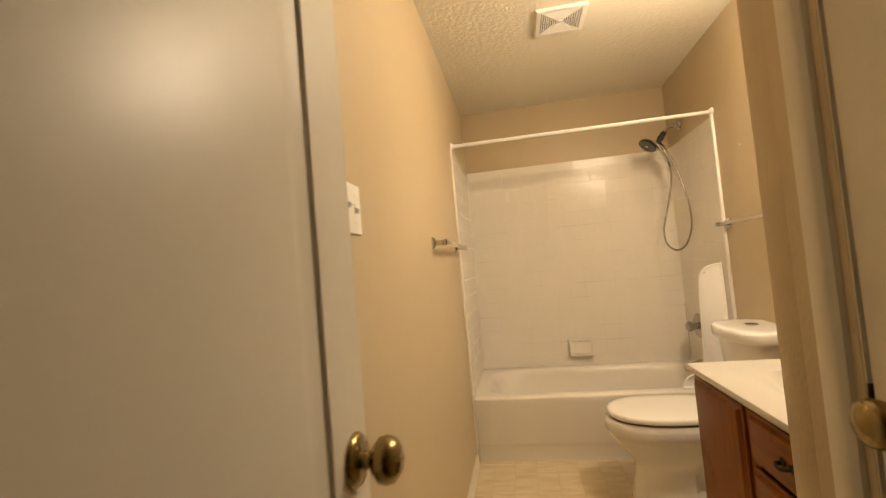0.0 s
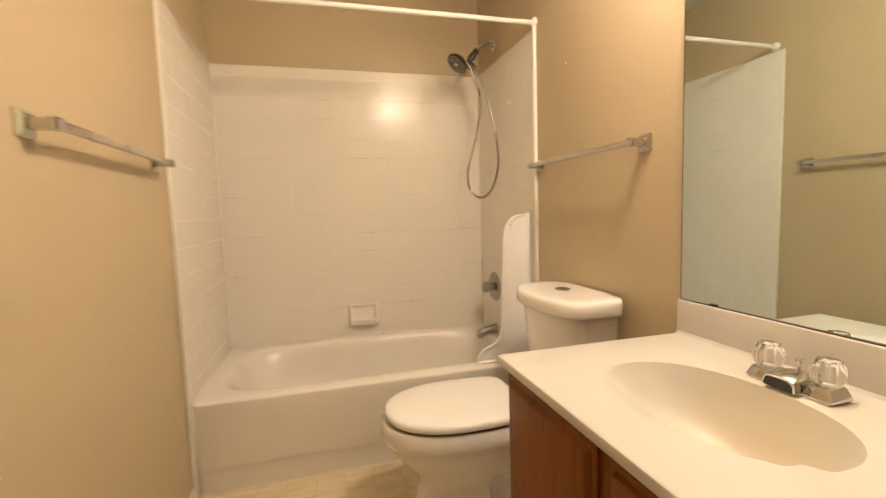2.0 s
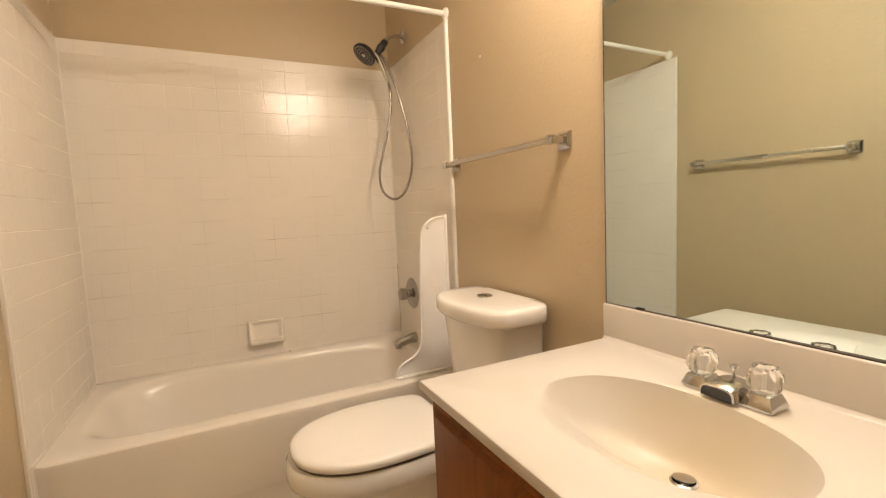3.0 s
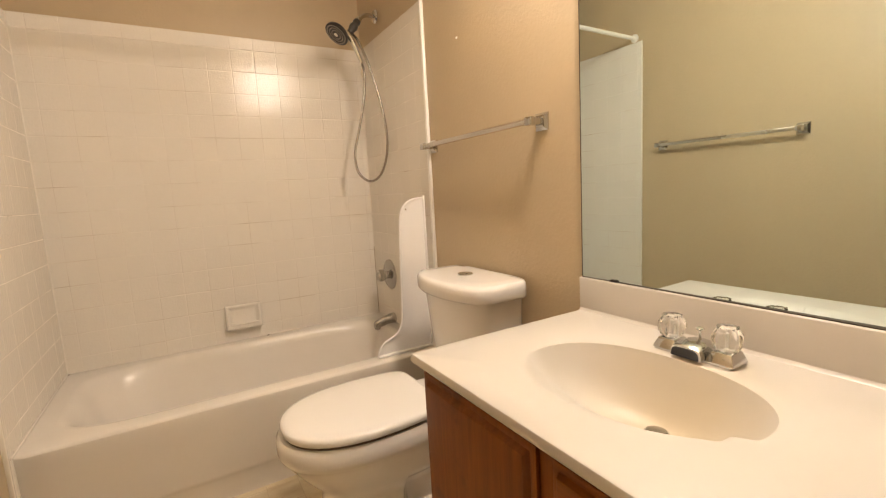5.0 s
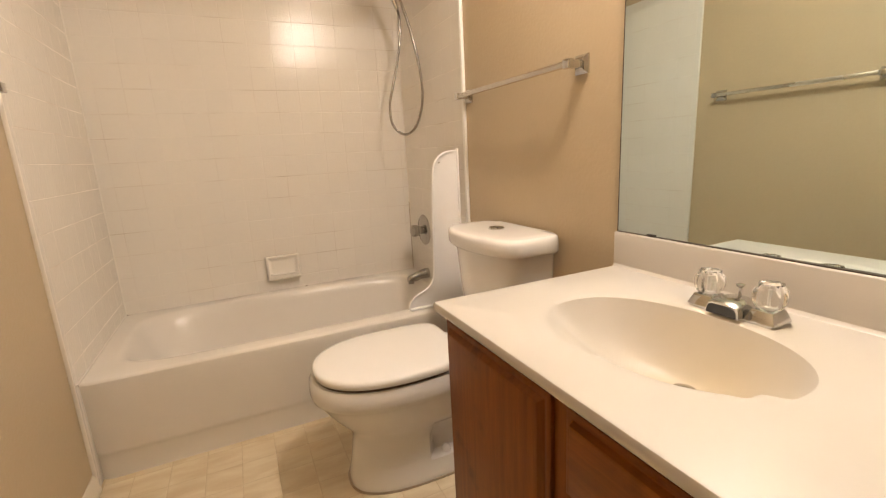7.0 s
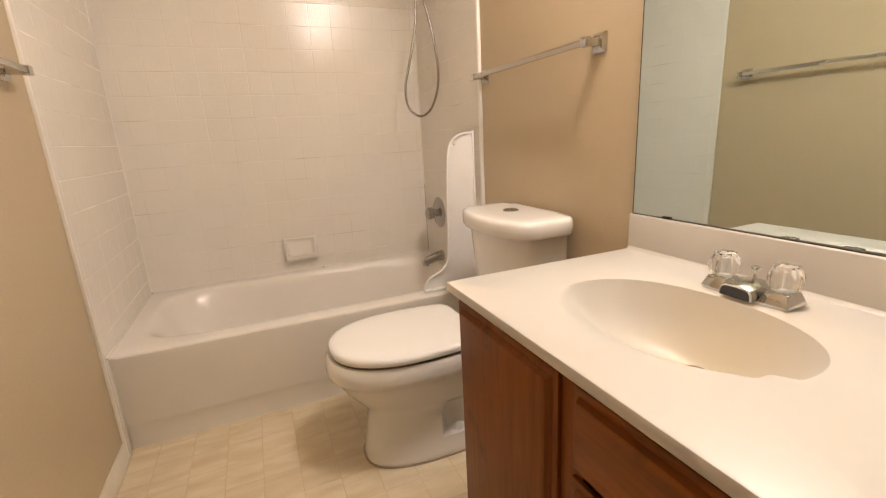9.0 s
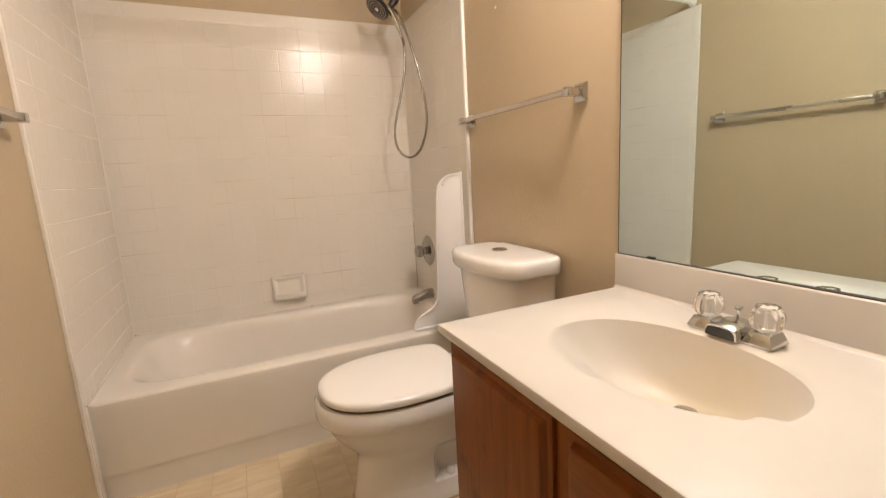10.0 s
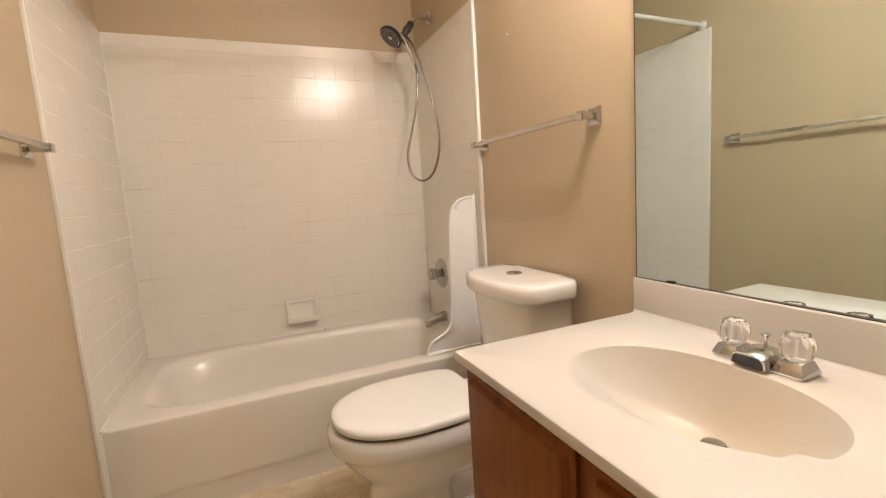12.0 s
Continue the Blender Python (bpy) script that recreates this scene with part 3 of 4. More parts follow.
for a in range(len(cols) - 1):
    for c in range(5):
        gb.faces.new((front[a][c], front[a][c + 1], front[a + 1][c + 1], front[a + 1][c]))
        gb.faces.new((rear[a][c], rear[a + 1][c], rear[a + 1][c + 1], rear[a][c + 1]))
    gb.faces.new((front[a][0], front[a + 1][0], rear[a + 1][0], rear[a][0]))
    gb.faces.new((front[a][5], rear[a][5], rear[a + 1][5], front[a + 1][5]))
for c in range(5):
    gb.faces.new((front[0][c], rear[0][c], rear[0][c + 1], front[0][c + 1]))
    gb.faces.new((front[-1][c], front[-1][c + 1], rear[-1][c + 1], rear[-1][c]))
part("panel", gb, M_GUARD, guard, "", 50)
part("wall_flange", box(1.478, 1.4865, 2.832, 2.850, 0.386, 1.092, 0.0025), M_GUARD, guard, "raised wall edge")
part("foot_strip", box(1.213, 1.4865, 2.828, 2.860, 0.3845, 0.396, 0.004), M_GUARD, guard, "sealing foot strip")
part("edge_bead", tube([Vector((x, 2.842, z)) for x, z, _ in edge], 0.0055, 8), M_GUARD, guard, "rounded edge bead")
part("screw", lathe([(0.004, 0), (0.003, 0.002), (0.0005, 0.0025)], (1.392, 2.8415, 1.035), (0, -1, 0), 12), M_SATIN, guard, "small screw")

# ---- towel bars ----
bar = thing("towel_bar", (0, 2.300, 1.300), "square chrome towel bar on the tan wall", "towel bar", "wall towel bars")
for s in (-1, 1):
    y = 2.300 + s * 0.338
    post = part("post", box(0.006, 0.060, y - 0.013, y + 0.013, 1.289, 1.311, 0.003), M_CHROME, bar, "square chrome post")
    pl = lathe([(0.0375, 0.0), (0.0375, 0.005), (0.026, 0.013), (0.018, 0.015)], (0.0002, y, 1.300), (1, 0, 0), 4)
    bmesh.ops.rotate(pl, verts=pl.verts, cent=(0, y, 1.300), matrix=Matrix.Rotation(radians(45), 3, "X"))
    part("wall_plate", pl, M_CHROME, post, "pyramid wall plate", 20)
    part("end_cap", box(0.046, 0.066, y - 0.016 if s < 0 else y - 0.012, y + 0.012 if s < 0 else y + 0.016, 1.287, 1.313, 0.003), M_CHROME, post)
part("rail", box(0.0475, 0.0645, 2.300 - 0.335, 2.300 + 0.335, 1.2915, 1.3085, 0.002), M_SATIN, bar, "square satin rail")
copy_thing(bar, pose(W, 2.440, 1.302, 0, 0, 180))

# ---- toilet ----
TY = 2.388
toilet = thing("toilet", (1.05, TY, 0), "white two-piece elongated toilet with closed lid", "toilet")


def egg(xf, xb, hw, z, n=56, sharp=0.0, p=2.3, back=2.6, taper=0.0):
    """Oval ring, pointed to the front (-x), with its widest part behind the middle."""
    out = []
    mid = xf + (xb - xf) * 0.56
    for i in range(n):
        a = 2 * math.pi * i / n
        c, s = math.cos(a), math.sin(a)
        pp = p if c < 0 else back
        k = (abs(c) ** pp + abs(s) ** pp) ** (-1.0 / pp)
        out.append(Vector((mid + (c * k * (xb - mid) if c > 0 else c * k * (mid - xf)), TY + s * k * hw * (1 - taper * c * c * k * k if c > 0 else 1 - sharp * c * c), z)))
    return out


bowl = [egg(0.797, 1.300, 0.130, 0.0, p=2.6), egg(0.795, 1.302, 0.132, 0.008, p=2.6), egg(0.797, 1.300, 0.130, 0.026, p=2.6), egg(0.801, 1.290, 0.126, 0.050, p=2.5), egg(0.805, 1.284, 0.123, 0.072), egg(0.807, 1.282, 0.121, 0.082),
        egg(0.812, 1.278, 0.118, 0.115), egg(0.817, 1.275, 0.116, 0.152), egg(0.818, 1.274, 0.117, 0.176), egg(0.812, 1.271, 0.121, 0.195), egg(0.799, 1.268, 0.130, 0.214), egg(0.780, 1.262, 0.142, 0.236), egg(0.759, 1.255, 0.155, 0.262), egg(0.740, 1.250, 0.166, 0.288),
        egg(0.725, 1.246, 0.175, 0.312), egg(0.711, 1.243, 0.184, 0.330), egg(0.702, 1.242, 0.191, 0.340), egg(0.698, 1.242, 0.194, 0.352), egg(0.700, 1.241, 0.192, 0.390), egg(0.708, 1.237, 0.186, 0.402), egg(0.75, 1.20, 0.15, 0.403)]
for k, ring in enumerate(bowl[5:10]):       # recess over the trapway
    for v in ring:
        if v.x > 1.060:
            v.y = TY + (v.y - TY) * (0.70, 0.66, 0.68, 0.76, 0.88)[k]
part("bowl", loft(bowl), M_PORC, toilet, "glossy porcelain bowl and pedestal", 50)
dk = [rect_ring(1.10, 1.505, TY - 0.085, TY + 0.085, 0.24, 40, 6), rect_ring(1.10, 1.508, TY - 0.115, TY + 0.115, 0.33, 40, 6), rect_ring(1.10, 1.510, TY - 0.125, TY + 0.125, 0.385, 40, 6), rect_ring(1.105, 1.505, TY - 0.120, TY + 0.120, 0.399, 40, 6)]
part("deck", loft(dk), M_PORC, toilet, "", 50)
# seat ring takes the gap's shade as its colour, under a white lid
seat = part("seat", loft([egg(0.722, 1.20, 0.186, 0.4032), egg(0.720, 1.202, 0.188, 0.4060), egg(0.722, 1.20, 0.186, 0.4105)]), M_GAP, toilet, "seat edge coloured dark as the shaded gap under the lid")
lid = [egg(0.722, 1.192, 0.186, 0.4110, back=9, taper=0.11), egg(0.716, 1.196, 0.192, 0.4140, back=9, taper=0.11), egg(0.714, 1.198, 0.194, 0.424, back=9, taper=0.11), egg(0.716, 1.197, 0.192, 0.432, back=9, taper=0.11), egg(0.722, 1.193, 0.187, 0.4365, back=9, taper=0.11), egg(0.735, 1.184, 0.177, 0.4385, back=9, taper=0.11), egg(0.80, 1.15, 0.13, 0.4405, back=4)]
part("lid", loft(lid), M_SEAT, toilet, "closed white plastic lid", 45)
for s in (-1, 1):
    part("hinge", lathe([(0.014, 0), (0.014, 0.030), (0.010, 0.034)], (1.192, TY + s * 0.075 - 0.017, 0.416), (0, 1, 0), 16), M_SEAT, toilet)
    part("bolt_cap", lathe([(0.016, 0), (0.015, 0.012), (0.008, 0.020), (0.001, 0.022)], (1.110, TY + s * 0.100, 0.076), (0, 0, 1), 20), M_PORC, toilet, "white bolt cap")


def tank_ring(xf, hw, z, xb=1.508, bow=0.05, n=48):
    """Flat back, bowed front, rounded corners."""
    out = []
    base = rect_ring(-1, 1, -1, 1, z, n, 7)
    for v in base:
        y = v.y
        x_front = xf + bow * y * y
        u = (v.x + 1) / 2
        out.append(Vector((x_front + (xb - x_front) * u, TY + y * hw, z)))
    return out


tank = part("tank", loft([tank_ring(1.315, 0.172, 0.400), tank_ring(1.308, 0.180, 0.415), tank_ring(1.292, 0.198, 0.58), tank_ring(1.280, 0.210, 0.752)]), M_PORC, toilet, "porcelain tank", 50)
part("tank_lid", loft([tank_ring(1.275, 0.218, 0.738), tank_ring(1.262, 0.230, 0.742), tank_ring(1.258, 0.234, 0.750), tank_ring(1.258, 0.234, 0.783), tank_ring(1.261, 0.231, 0.792), tank_ring(1.267, 0.226, 0.7975), tank_ring(1.277, 0.218, 0.7995), tank_ring(1.32, 0.17, 0.8005, 1.49)]), M_PORC, toilet, "bowed porcelain tank lid", 50)
btn = part("flush_button", lathe([(0.029, 0), (0.029, 0.004), (0.025, 0.007), (0.022, 0.005), (0.002, 0.006)], (1.402, TY + 0.008, 0.799), (0, 0, 1), 32), M_CHROME, toilet, "round chrome dual flush button")
# dark strip painted for the shaded slit between the button halves
part("button_split", box(1.401, 1.403, TY - 0.012, TY + 0.028, 0.8035, 0.8050), M_DARK, btn)
ring = [[v * 1.0 for v in egg(0.790, 1.306, 0.136, z, p=2.6)] for z in (-0.001, 0.006)]
part("caulk_ring", loft(ring), M_SILI, toilet, "stained caulk at the base")

nail = tagged(part("wall_nail", lathe([(0.0045, 0), (0.0045, 0.002), (0.002, 0.0035), (0.0004, 0.004)], (W - 0.0006, 2.562, 1.690), (-1, 0, 0), 12), M_TRIM), "small white screw head in the tan wall", "screw")

# ---- vanity ----
VX, VY0, VY1 = 0.974, 1.056, 1.932
van = thing("vanity_cabinet", (1.25, 1.51, 0), "dark stained oak vanity cabinet with worn doors", "cabinet")
for y0 in (VY0, VY1 - 0.016):
    part("side_panel", box(VX + 0.019, 1.520, y0, y0 + 0.016, 0.0945, 0.7205, 0.001), M_OAK, van, "oak veneer side panel")
part("floor_panel", box(VX + 0.019, 1.519, VY0 + 0.0165, VY1 - 0.0165, 0.0950, 0.110), M_OAK, van)
part("rear_panel", box(1.512, 1.519, VY0 + 0.0165, VY1 - 0.0165, 0.1105, 0.7205), M_OAK, van)
# shade of the recess is put into the toe kick's colour
part("toe_kick", box(VX + 0.075, 1.50, VY0 + 0.002, VY1 - 0.004, 0.0, 0.0945), M_DARK, van, "recessed toe kick coloured near-black for its shade")
for y0, y1 in ((VY1 - 0.040, VY1 + 0.001), (1.495, 1.560), (VY0 - 0.001, VY0 + 0.040)):
    part("stile", box(VX, VX + 0.0185, y0, y1, 0.095, 0.7205, 0.0012), M_OAK, van, "face frame stile")
for z0, z1 in ((0.655, 0.7205), (0.095, 0.150)):
    for y0, y1 in ((VY0 + 0.0405, 1.4945), (1.5605, VY1 - 0.0405)):
        part("rail", box(VX + 0.0005, VX + 0.0185, y0, y1, z0, z1, 0.001), M_OAKH, van, "face frame rail")


def front_panel(name, y0, y1, z0, z1, mat, groove=0.024):
    """Overlay slab front with a stepped, sloping edge."""
    def r(i, d):
        return [Vector((VX - 0.001 - d, y0 + i, z0 + i)), Vector((VX - 0.001 - d, y1 - i, z0 + i)), Vector((VX - 0.001 - d, y1 - i, z1 - i)), Vector((VX - 0.001 - d, y0 + i, z1 - i))]
    rings = [r(0, 0), r(0, 0.007), r(0.003, 0.0085), r(0.006, 0.0088), r(0.013, 0.0080), r(groove - 0.003, 0.0175), r(groove + 0.001, 0.0190)]
    return part(name, loft(rings), mat, van, "", 25)


door = front_panel("door", 1.549, 1.910, 0.125, 0.706, M_OAK)
for k, (z0, z1) in enumerate(((0.562, 0.706), (0.350, 0.546), (0.125, 0.332))):
    dr = front_panel("drawer_front", 1.110, 1.512, z0, z1, M_OAKH, 0.020)
    zc = (z0 + z1) / 2
    pull = part("pull", tube(smooth_path([(VX - 0.018, 1.294, zc), (VX - 0.036, 1.296, zc - 0.001), (VX - 0.042, 1.308, zc - 0.003), (VX - 0.042, 1.322, zc - 0.003), (VX - 0.036, 1.334, zc - 0.001), (VX - 0.018, 1.336, zc)], 5), 0.0055, 10), M_IRON, dr, "small black pull")
    for y in (1.294, 1.336):
        part("pull_base", lathe([(0.013, 0), (0.012, 0.004), (0.006, 0.006)], (VX - 0.0200, y, zc), (-1, 0, 0), 16), M_IRON, dr)

# ---- worktop with a moulded basin ----
top = thing("countertop", (1.24, 1.51, 0.722), "cream cultured marble worktop with a moulded oval basin", "countertop")
CX, CY, HX, HY = 1.209, 1.562, 0.159, 0.225
X0, X1, Y0, Y1, Z1, Z0 = 0.949, 1.5225, 1.0525, 1.946, COUNTER_Z, 0.722
n = 216
DRX, DRY = 1.298, 1.566                     # drain


def fade(v, a, b):
    u = min(1.0, max(0.0, (v - a) / (b - a)))
    return u * u * (3 - 2 * u)


def plan_ring(mx, z, kind):
    out = []
    for i in range(n):
        a = 2 * math.pi * (i + 0.5) / n
        c, s = math.cos(a), math.sin(a)
        if kind == "rect":
            dx = (X1 - mx - CX) / c if c > 1e-6 else ((X0 + mx - CX) / c if c < -1e-6 else 1e9)
            dy = (Y1 - mx - CY) / s if s > 1e-6 else ((Y0 + mx - CY) / s if s < -1e-6 else 1e9)
            d = min(dx, dy)
            out.append(Vector((CX + d * c, CY + d * s, z)))
        else:
            f = mx
            k = (abs(c) ** 2.2 / HX ** 2.2 + abs(s) ** 2.2 / HY ** 2.2) ** (-1 / 2.2)
            k *= 1 - ((0.10 * fade(-c, 0.08, 0.22) - 0.035 * math.exp(-((c + 0.33) / 0.07) ** 2)) if s < 0 else 0.05 * fade(-c, 0.05, 0.50)) * fade(f, 0.45, 0.95)   # scalloped shell ends
            cx = CX + (DRX - CX) * max(0.0, 1 - f) ** 1.1
            cy = CY + (DRY - CY) * max(0.0, 1 - f)
            out.append(Vector((cx + k * c * f, cy + k * s * f, z)))
    # corners exact
    if kind == "rect":
        for qx in (X0 + mx, X1 - mx):
            for qy in (Y0 + mx, Y1 - mx):
                j = min(range(n), key=lambda q: (out[q].x - qx) ** 2 + (out[q].y - qy) ** 2)
                out[j] = Vector((qx, qy, z))
    return out


rings = [plan_ring(0.002, Z0, "rect"), plan_ring(0.0, Z0 + 0.003, "rect"), plan_ring(0.0, Z1 - 0.007, "rect"), plan_ring(0.002, Z1 - 0.002, "rect"), plan_ring(0.006, Z1, "rect")]
for f, d in ((1.10, 0.0), (1.03, 0.0006), (1.0, 0.0025)):
    rings.append(plan_ring(f, Z1 - d, "oval"))
for f in (0.975, 0.95, 0.90, 0.84, 0.76, 0.66, 0.55, 0.44, 0.33, 0.22, 0.15, 0.11):
    ring = plan_ring(f, Z1, "oval")
    for i, v in enumerate(ring):
        c = math.cos(2 * math.pi * (i + 0.5) / n)
        w = fade(-c, -0.05, 0.60)                                # steep towards the wall, a soft fall from the room
        v.z = Z1 - 0.0025 - 0.137 * ((1 - w) * (1 - f ** 3.5) + w * (1 - f ** 1.9) ** 1.35)
    rings.append(ring)
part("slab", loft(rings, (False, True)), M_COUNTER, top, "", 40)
part("backsplash", box(1.503, W - 0.0005, 1.0525, 1.9475, COUNTER_Z - 0.012, 0.840, 0.004, 3), M_COUNTER, top, "low backsplash")
cove = loft([[Vector((1.5035, y, COUNTER_Z + 0.008)), Vector((1.5005, y, COUNTER_Z + 0.0028)), Vector((1.4960, y, COUNTER_Z - 0.0004)), Vector((1.506, y, COUNTER_Z - 0.002))] for y in np.linspace(1.055, 1.944, 12)])
part("cove", cove, M_COUNTER, top, "", 60)
dr = part("drain_ring", lathe([(0.024, 0), (0.024, 0.003), (0.020, 0.005), (0.016, 0.002)], (DRX, DRY, COUNTER_Z - 0.1395), (0, 0, 1), 32), M_CHROME, top, "chrome drain ring")
part("stopper", lathe([(0.006, 0.0), (0.006, 0.009), (0.018, 0.011), (0.0195, 0.014), (0.012, 0.0165), (0.001, 0.017)], (DRX, DRY, COUNTER_Z - 0.145), (0.1, 0.05, 1), 28), M_NICKEL, top, "pop-up stopper")

# ---- basin faucet ----
FX, FYC, FZ = 1.414, 1.552, COUNTER_Z + 0.0005
fct = thing("basin_faucet", (FX, FYC, FZ), "chrome centerset basin faucet with clear acrylic knobs", "faucet")


def frustum(x0, x1, y0, y1, z0, X0_, X1_, Y0_, Y1_, z1, r=0.0025):
    b = loft([[Vector((x0, y0, z0)), Vector((x1, y0, z0)), Vector((x1, y1, z0)), Vector((x0, y1, z0))], [Vector((X0_, Y0_, z1)), Vector((X1_, Y0_, z1)), Vector((X1_, Y1_, z1)), Vector((X0_, Y1_, z1))]])
    bmesh.ops.bevel(b, geom=list(b.edges), offset=r, segments=2, affect="EDGES", profile=0.5)
    return b


part("base", box(FX - 0.030, FX + 0.026, FYC - 0.078, FYC + 0.078, FZ, FZ + 0.006, 0.002), M_CHROME, fct)
for s in (-1, 1):
    yc = FYC + s * 0.056
    part("shoulder", frustum(FX - 0.031, FX + 0.027, yc - 0.027, yc + 0.027, FZ + 0.004, FX - 0.022, FX + 0.019, yc - 0.018, yc + 0.018, FZ + 0.027), M_CHROME, fct, "pyramid chrome shoulder", 30)
    kn = []
    for r, d in ((0.016, 0.0), (0.022, 0.004), (0.0265, 0.014), (0.0275, 0.024), (0.0265, 0.034), (0.022, 0.041), (0.0195, 0.045), (0.0190, 0.050), (0.015, 0.0505)):
        kn.append([Vector((FX - 0.001 + 0.99 * r * (1 + 0.06 * math.cos(8 * t)) * math.cos(t), yc + 0.99 * r * (1 + 0.06 * math.cos(8 * t)) * math.sin(t), FZ + 0.028 + 0.94 * d)) for t in [2 * math.pi * i / 64 for i in range(64)]])
    k = part("knob", loft(kn), M_ACRYL, fct, "clear fluted acrylic knob", 50)
    part("post", lathe([(0.009, 0), (0.009, 0.008), (0.0045, 0.010), (0.0045, 0.034), (0.002, 0.035)], (FX - 0.001, yc, FZ + 0.027), (0, 0, 1), 16), M_SEAT, k, "pale knob core")
arch = []
for x, hw, zt, zb in ((FX + 0.020, 0.026, 0.031, 0.004), (FX - 0.006, 0.028, 0.035, 0.004), (FX - 0.026, 0.030, 0.034, 0.004), (FX - 0.042, 0.0315, 0.031, 0.004), (FX - 0.046, 0.031, 0.028, 0.005)):
    arch.append([Vector((x, FYC + y * hw, FZ + z)) for y, z in ((-1.0, zb), (-0.97, zb + 0.55 * (zt - zb)), (-0.86, zb + 0.85 * (zt - zb)), (-0.62, zt), (0, zt + 0.001), (0.62, zt), (0.86, zb + 0.85 * (zt - zb)), (0.97, zb + 0.55 * (zt - zb)), (1.0, zb))])
lip = [Vector((v.x + 0.0005, FYC + 0.002 + (v.y - FYC) * 0.92, FZ + 0.004 + (v.z - FZ - 0.004) * 0.84)) for v in arch[-1]]
part("spout", loft(arch + [lip], (True, False)), M_CHROME, fct, "broad arched chrome spout", 35)
# black plug in the spout end; its colour imitates the hollow's shade
part("spout_mouth", loft([[v + Vector((0.001, 0, 0)) for v in lip], [v + Vector((0.010, 0, 0)) for v in lip]]), M_BLACK, fct, "black plug imitating the shaded hollow under the spout")
part("lift_rod", lathe([(0.0028, 0), (0.0028, 0.018), (0.0075, 0.021), (0.0085, 0.024), (0.004, 0.026)], (FX + 0.006, FYC, FZ + 0.033), (0, 0, 1), 16), M_CHROME, fct, "pop-up lift rod")

# ---- mirror ----
mir = thing("wall_mirror", (W, 1.51, 0.842), "large frameless wall mirror above the backsplash", "mirror")
gl = loft([[Vector((1.5175, 1.080, z)), Vector((W - 0.0005, 1.080, z)), Vector((W - 0.0085, 1.939, z)), Vector((1.5095, 1.939, z))] for z in (0.8425, 1.985)])
part("glass", gl, M_MIRROR, mir, "", None)
part("edge_channel", box(1.5075, 1.5235, 1.079, 1.940, 0.8403, 0.8424), M_EDGE, mir, "thin dark edge channel")
part("side_edge", box(1.5090, W - 0.0005, 1.9392, 1.9415, 0.8425, 1.985), M_EDGE, mir, "dark mirror edge")
for y in (1.832, 1.21):
    part("clip", box(1.5055, 1.5165 - 0.0072 * (y - 1.08) / 0.87, y - 0.011, y + 0.011, 0.8403, 0.8465, 0.001), M_IRON, mir, "small dark mirror clip")

# ---- vanity light above the mirror ----
vl = thing("vanity_light", (W, 1.705, 2.150), "chrome bar vanity light with globe bulbs", "wall light")
part("backplate", box(W - 0.045, W - 0.0005, 1.520, 1.890, 2.100, 2.200, 0.006), M_CHROME, vl, "chrome backplate")
for i in range(3):
    y = 1.590 + i * 0.115
    part("socket", lathe([(0.030, 0), (0.028, 0.008), (0.014, 0.014), (0.014, 0.080), (0.026, 0.086), (0.026, 0.120), (0.018, 0.138)], (W - 0.045, y, 2.150), (-1, 0, 0), 20), M_CHROME, vl)
    bl = bmesh.new()
    bmesh.ops.create_uvsphere(bl, u_segments=20, v_segments=12, radius=0.055)
    bmesh.ops.translate(bl, verts=bl.verts, vec=(W - 0.228, y, 2.150))
    part("bulb", bl, M_BULB, vl, "lit globe bulb", 180)

# ---- light switch ----
sw = thing("light_switch", (0, 1.020, 1.3360), "white two-gang light switch plate", "switch")
part("plate", box(0.0003, 0.0065, 0.962, 1.078, 1.2790, 1.3930, 0.0028, 3), M_TRIM, sw)
for y, s in ((0.997, 1), (1.043, -1)):
    part("surround", box(0.0060, 0.0072, y - 0.006, y + 0.006, 1.3240, 1.3480), M_SEAT, sw)
    tg = box(0.006, 0.018, y - 0.0045, y + 0.0045, 1.3310, 1.3410, 0.0015)
    bmesh.ops.rotate(tg, verts=tg.verts, cent=(0.004, y, 1.3360), matrix=Matrix.Rotation(radians(28 * -s), 3, "Y"))
    part("toggle", tg, M_SEAT, sw, "toggle lever")
    for z in (1.3060, 1.3660):
        part("screw", lathe([(0.003, 0), (0.002, 0.001), (0.0003, 0.0012)], (0.0064, y, z), (1, 0, 0), 10), M_TRIM, sw)

# ---- ceiling vent ----
VCX, VCY = 0.678, 2.378
vent = thing("ceiling_vent", (VCX, VCY, H), "cream square exhaust fan grille on the ceiling", "vent")


def square_ring(h, z):
    return [Vector((VCX - h, VCY - h, z)), Vector((VCX + h, VCY - h, z)), Vector((VCX + h, VCY + h, z)), Vector((VCX - h, VCY + h, z))]


part("frame", loft([square_ring(0.126, H - 0.0003), square_ring(0.126, H - 0.006), square_ring(0.119, H - 0.0125), square_ring(0.100, H - 0.0125), square_ring(0.096, H - 0.004)], (False, False)), M_TRIM, vent, "", 25)
# backing plate coloured as the shade seen between the louvres
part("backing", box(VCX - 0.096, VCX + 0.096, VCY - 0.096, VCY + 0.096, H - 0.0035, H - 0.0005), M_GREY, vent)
for i in range(8):
    h = 0.0945 - i * 0.0108
    part("louvre", loft([square_ring(h, H - 0.0038), square_ring(h - 0.0010, H - 0.0115), square_ring(h - 0.0066, H - 0.0115), square_ring(h - 0.0072, H - 0.0038)], (False, False)), M_TRIM, vent, "", 25)
part("boss", box(VCX - 0.010, VCX + 0.010, VCY - 0.010, VCY + 0.010, H - 0.0125, H - 0.0038, 0.002), M_TRIM, vent)

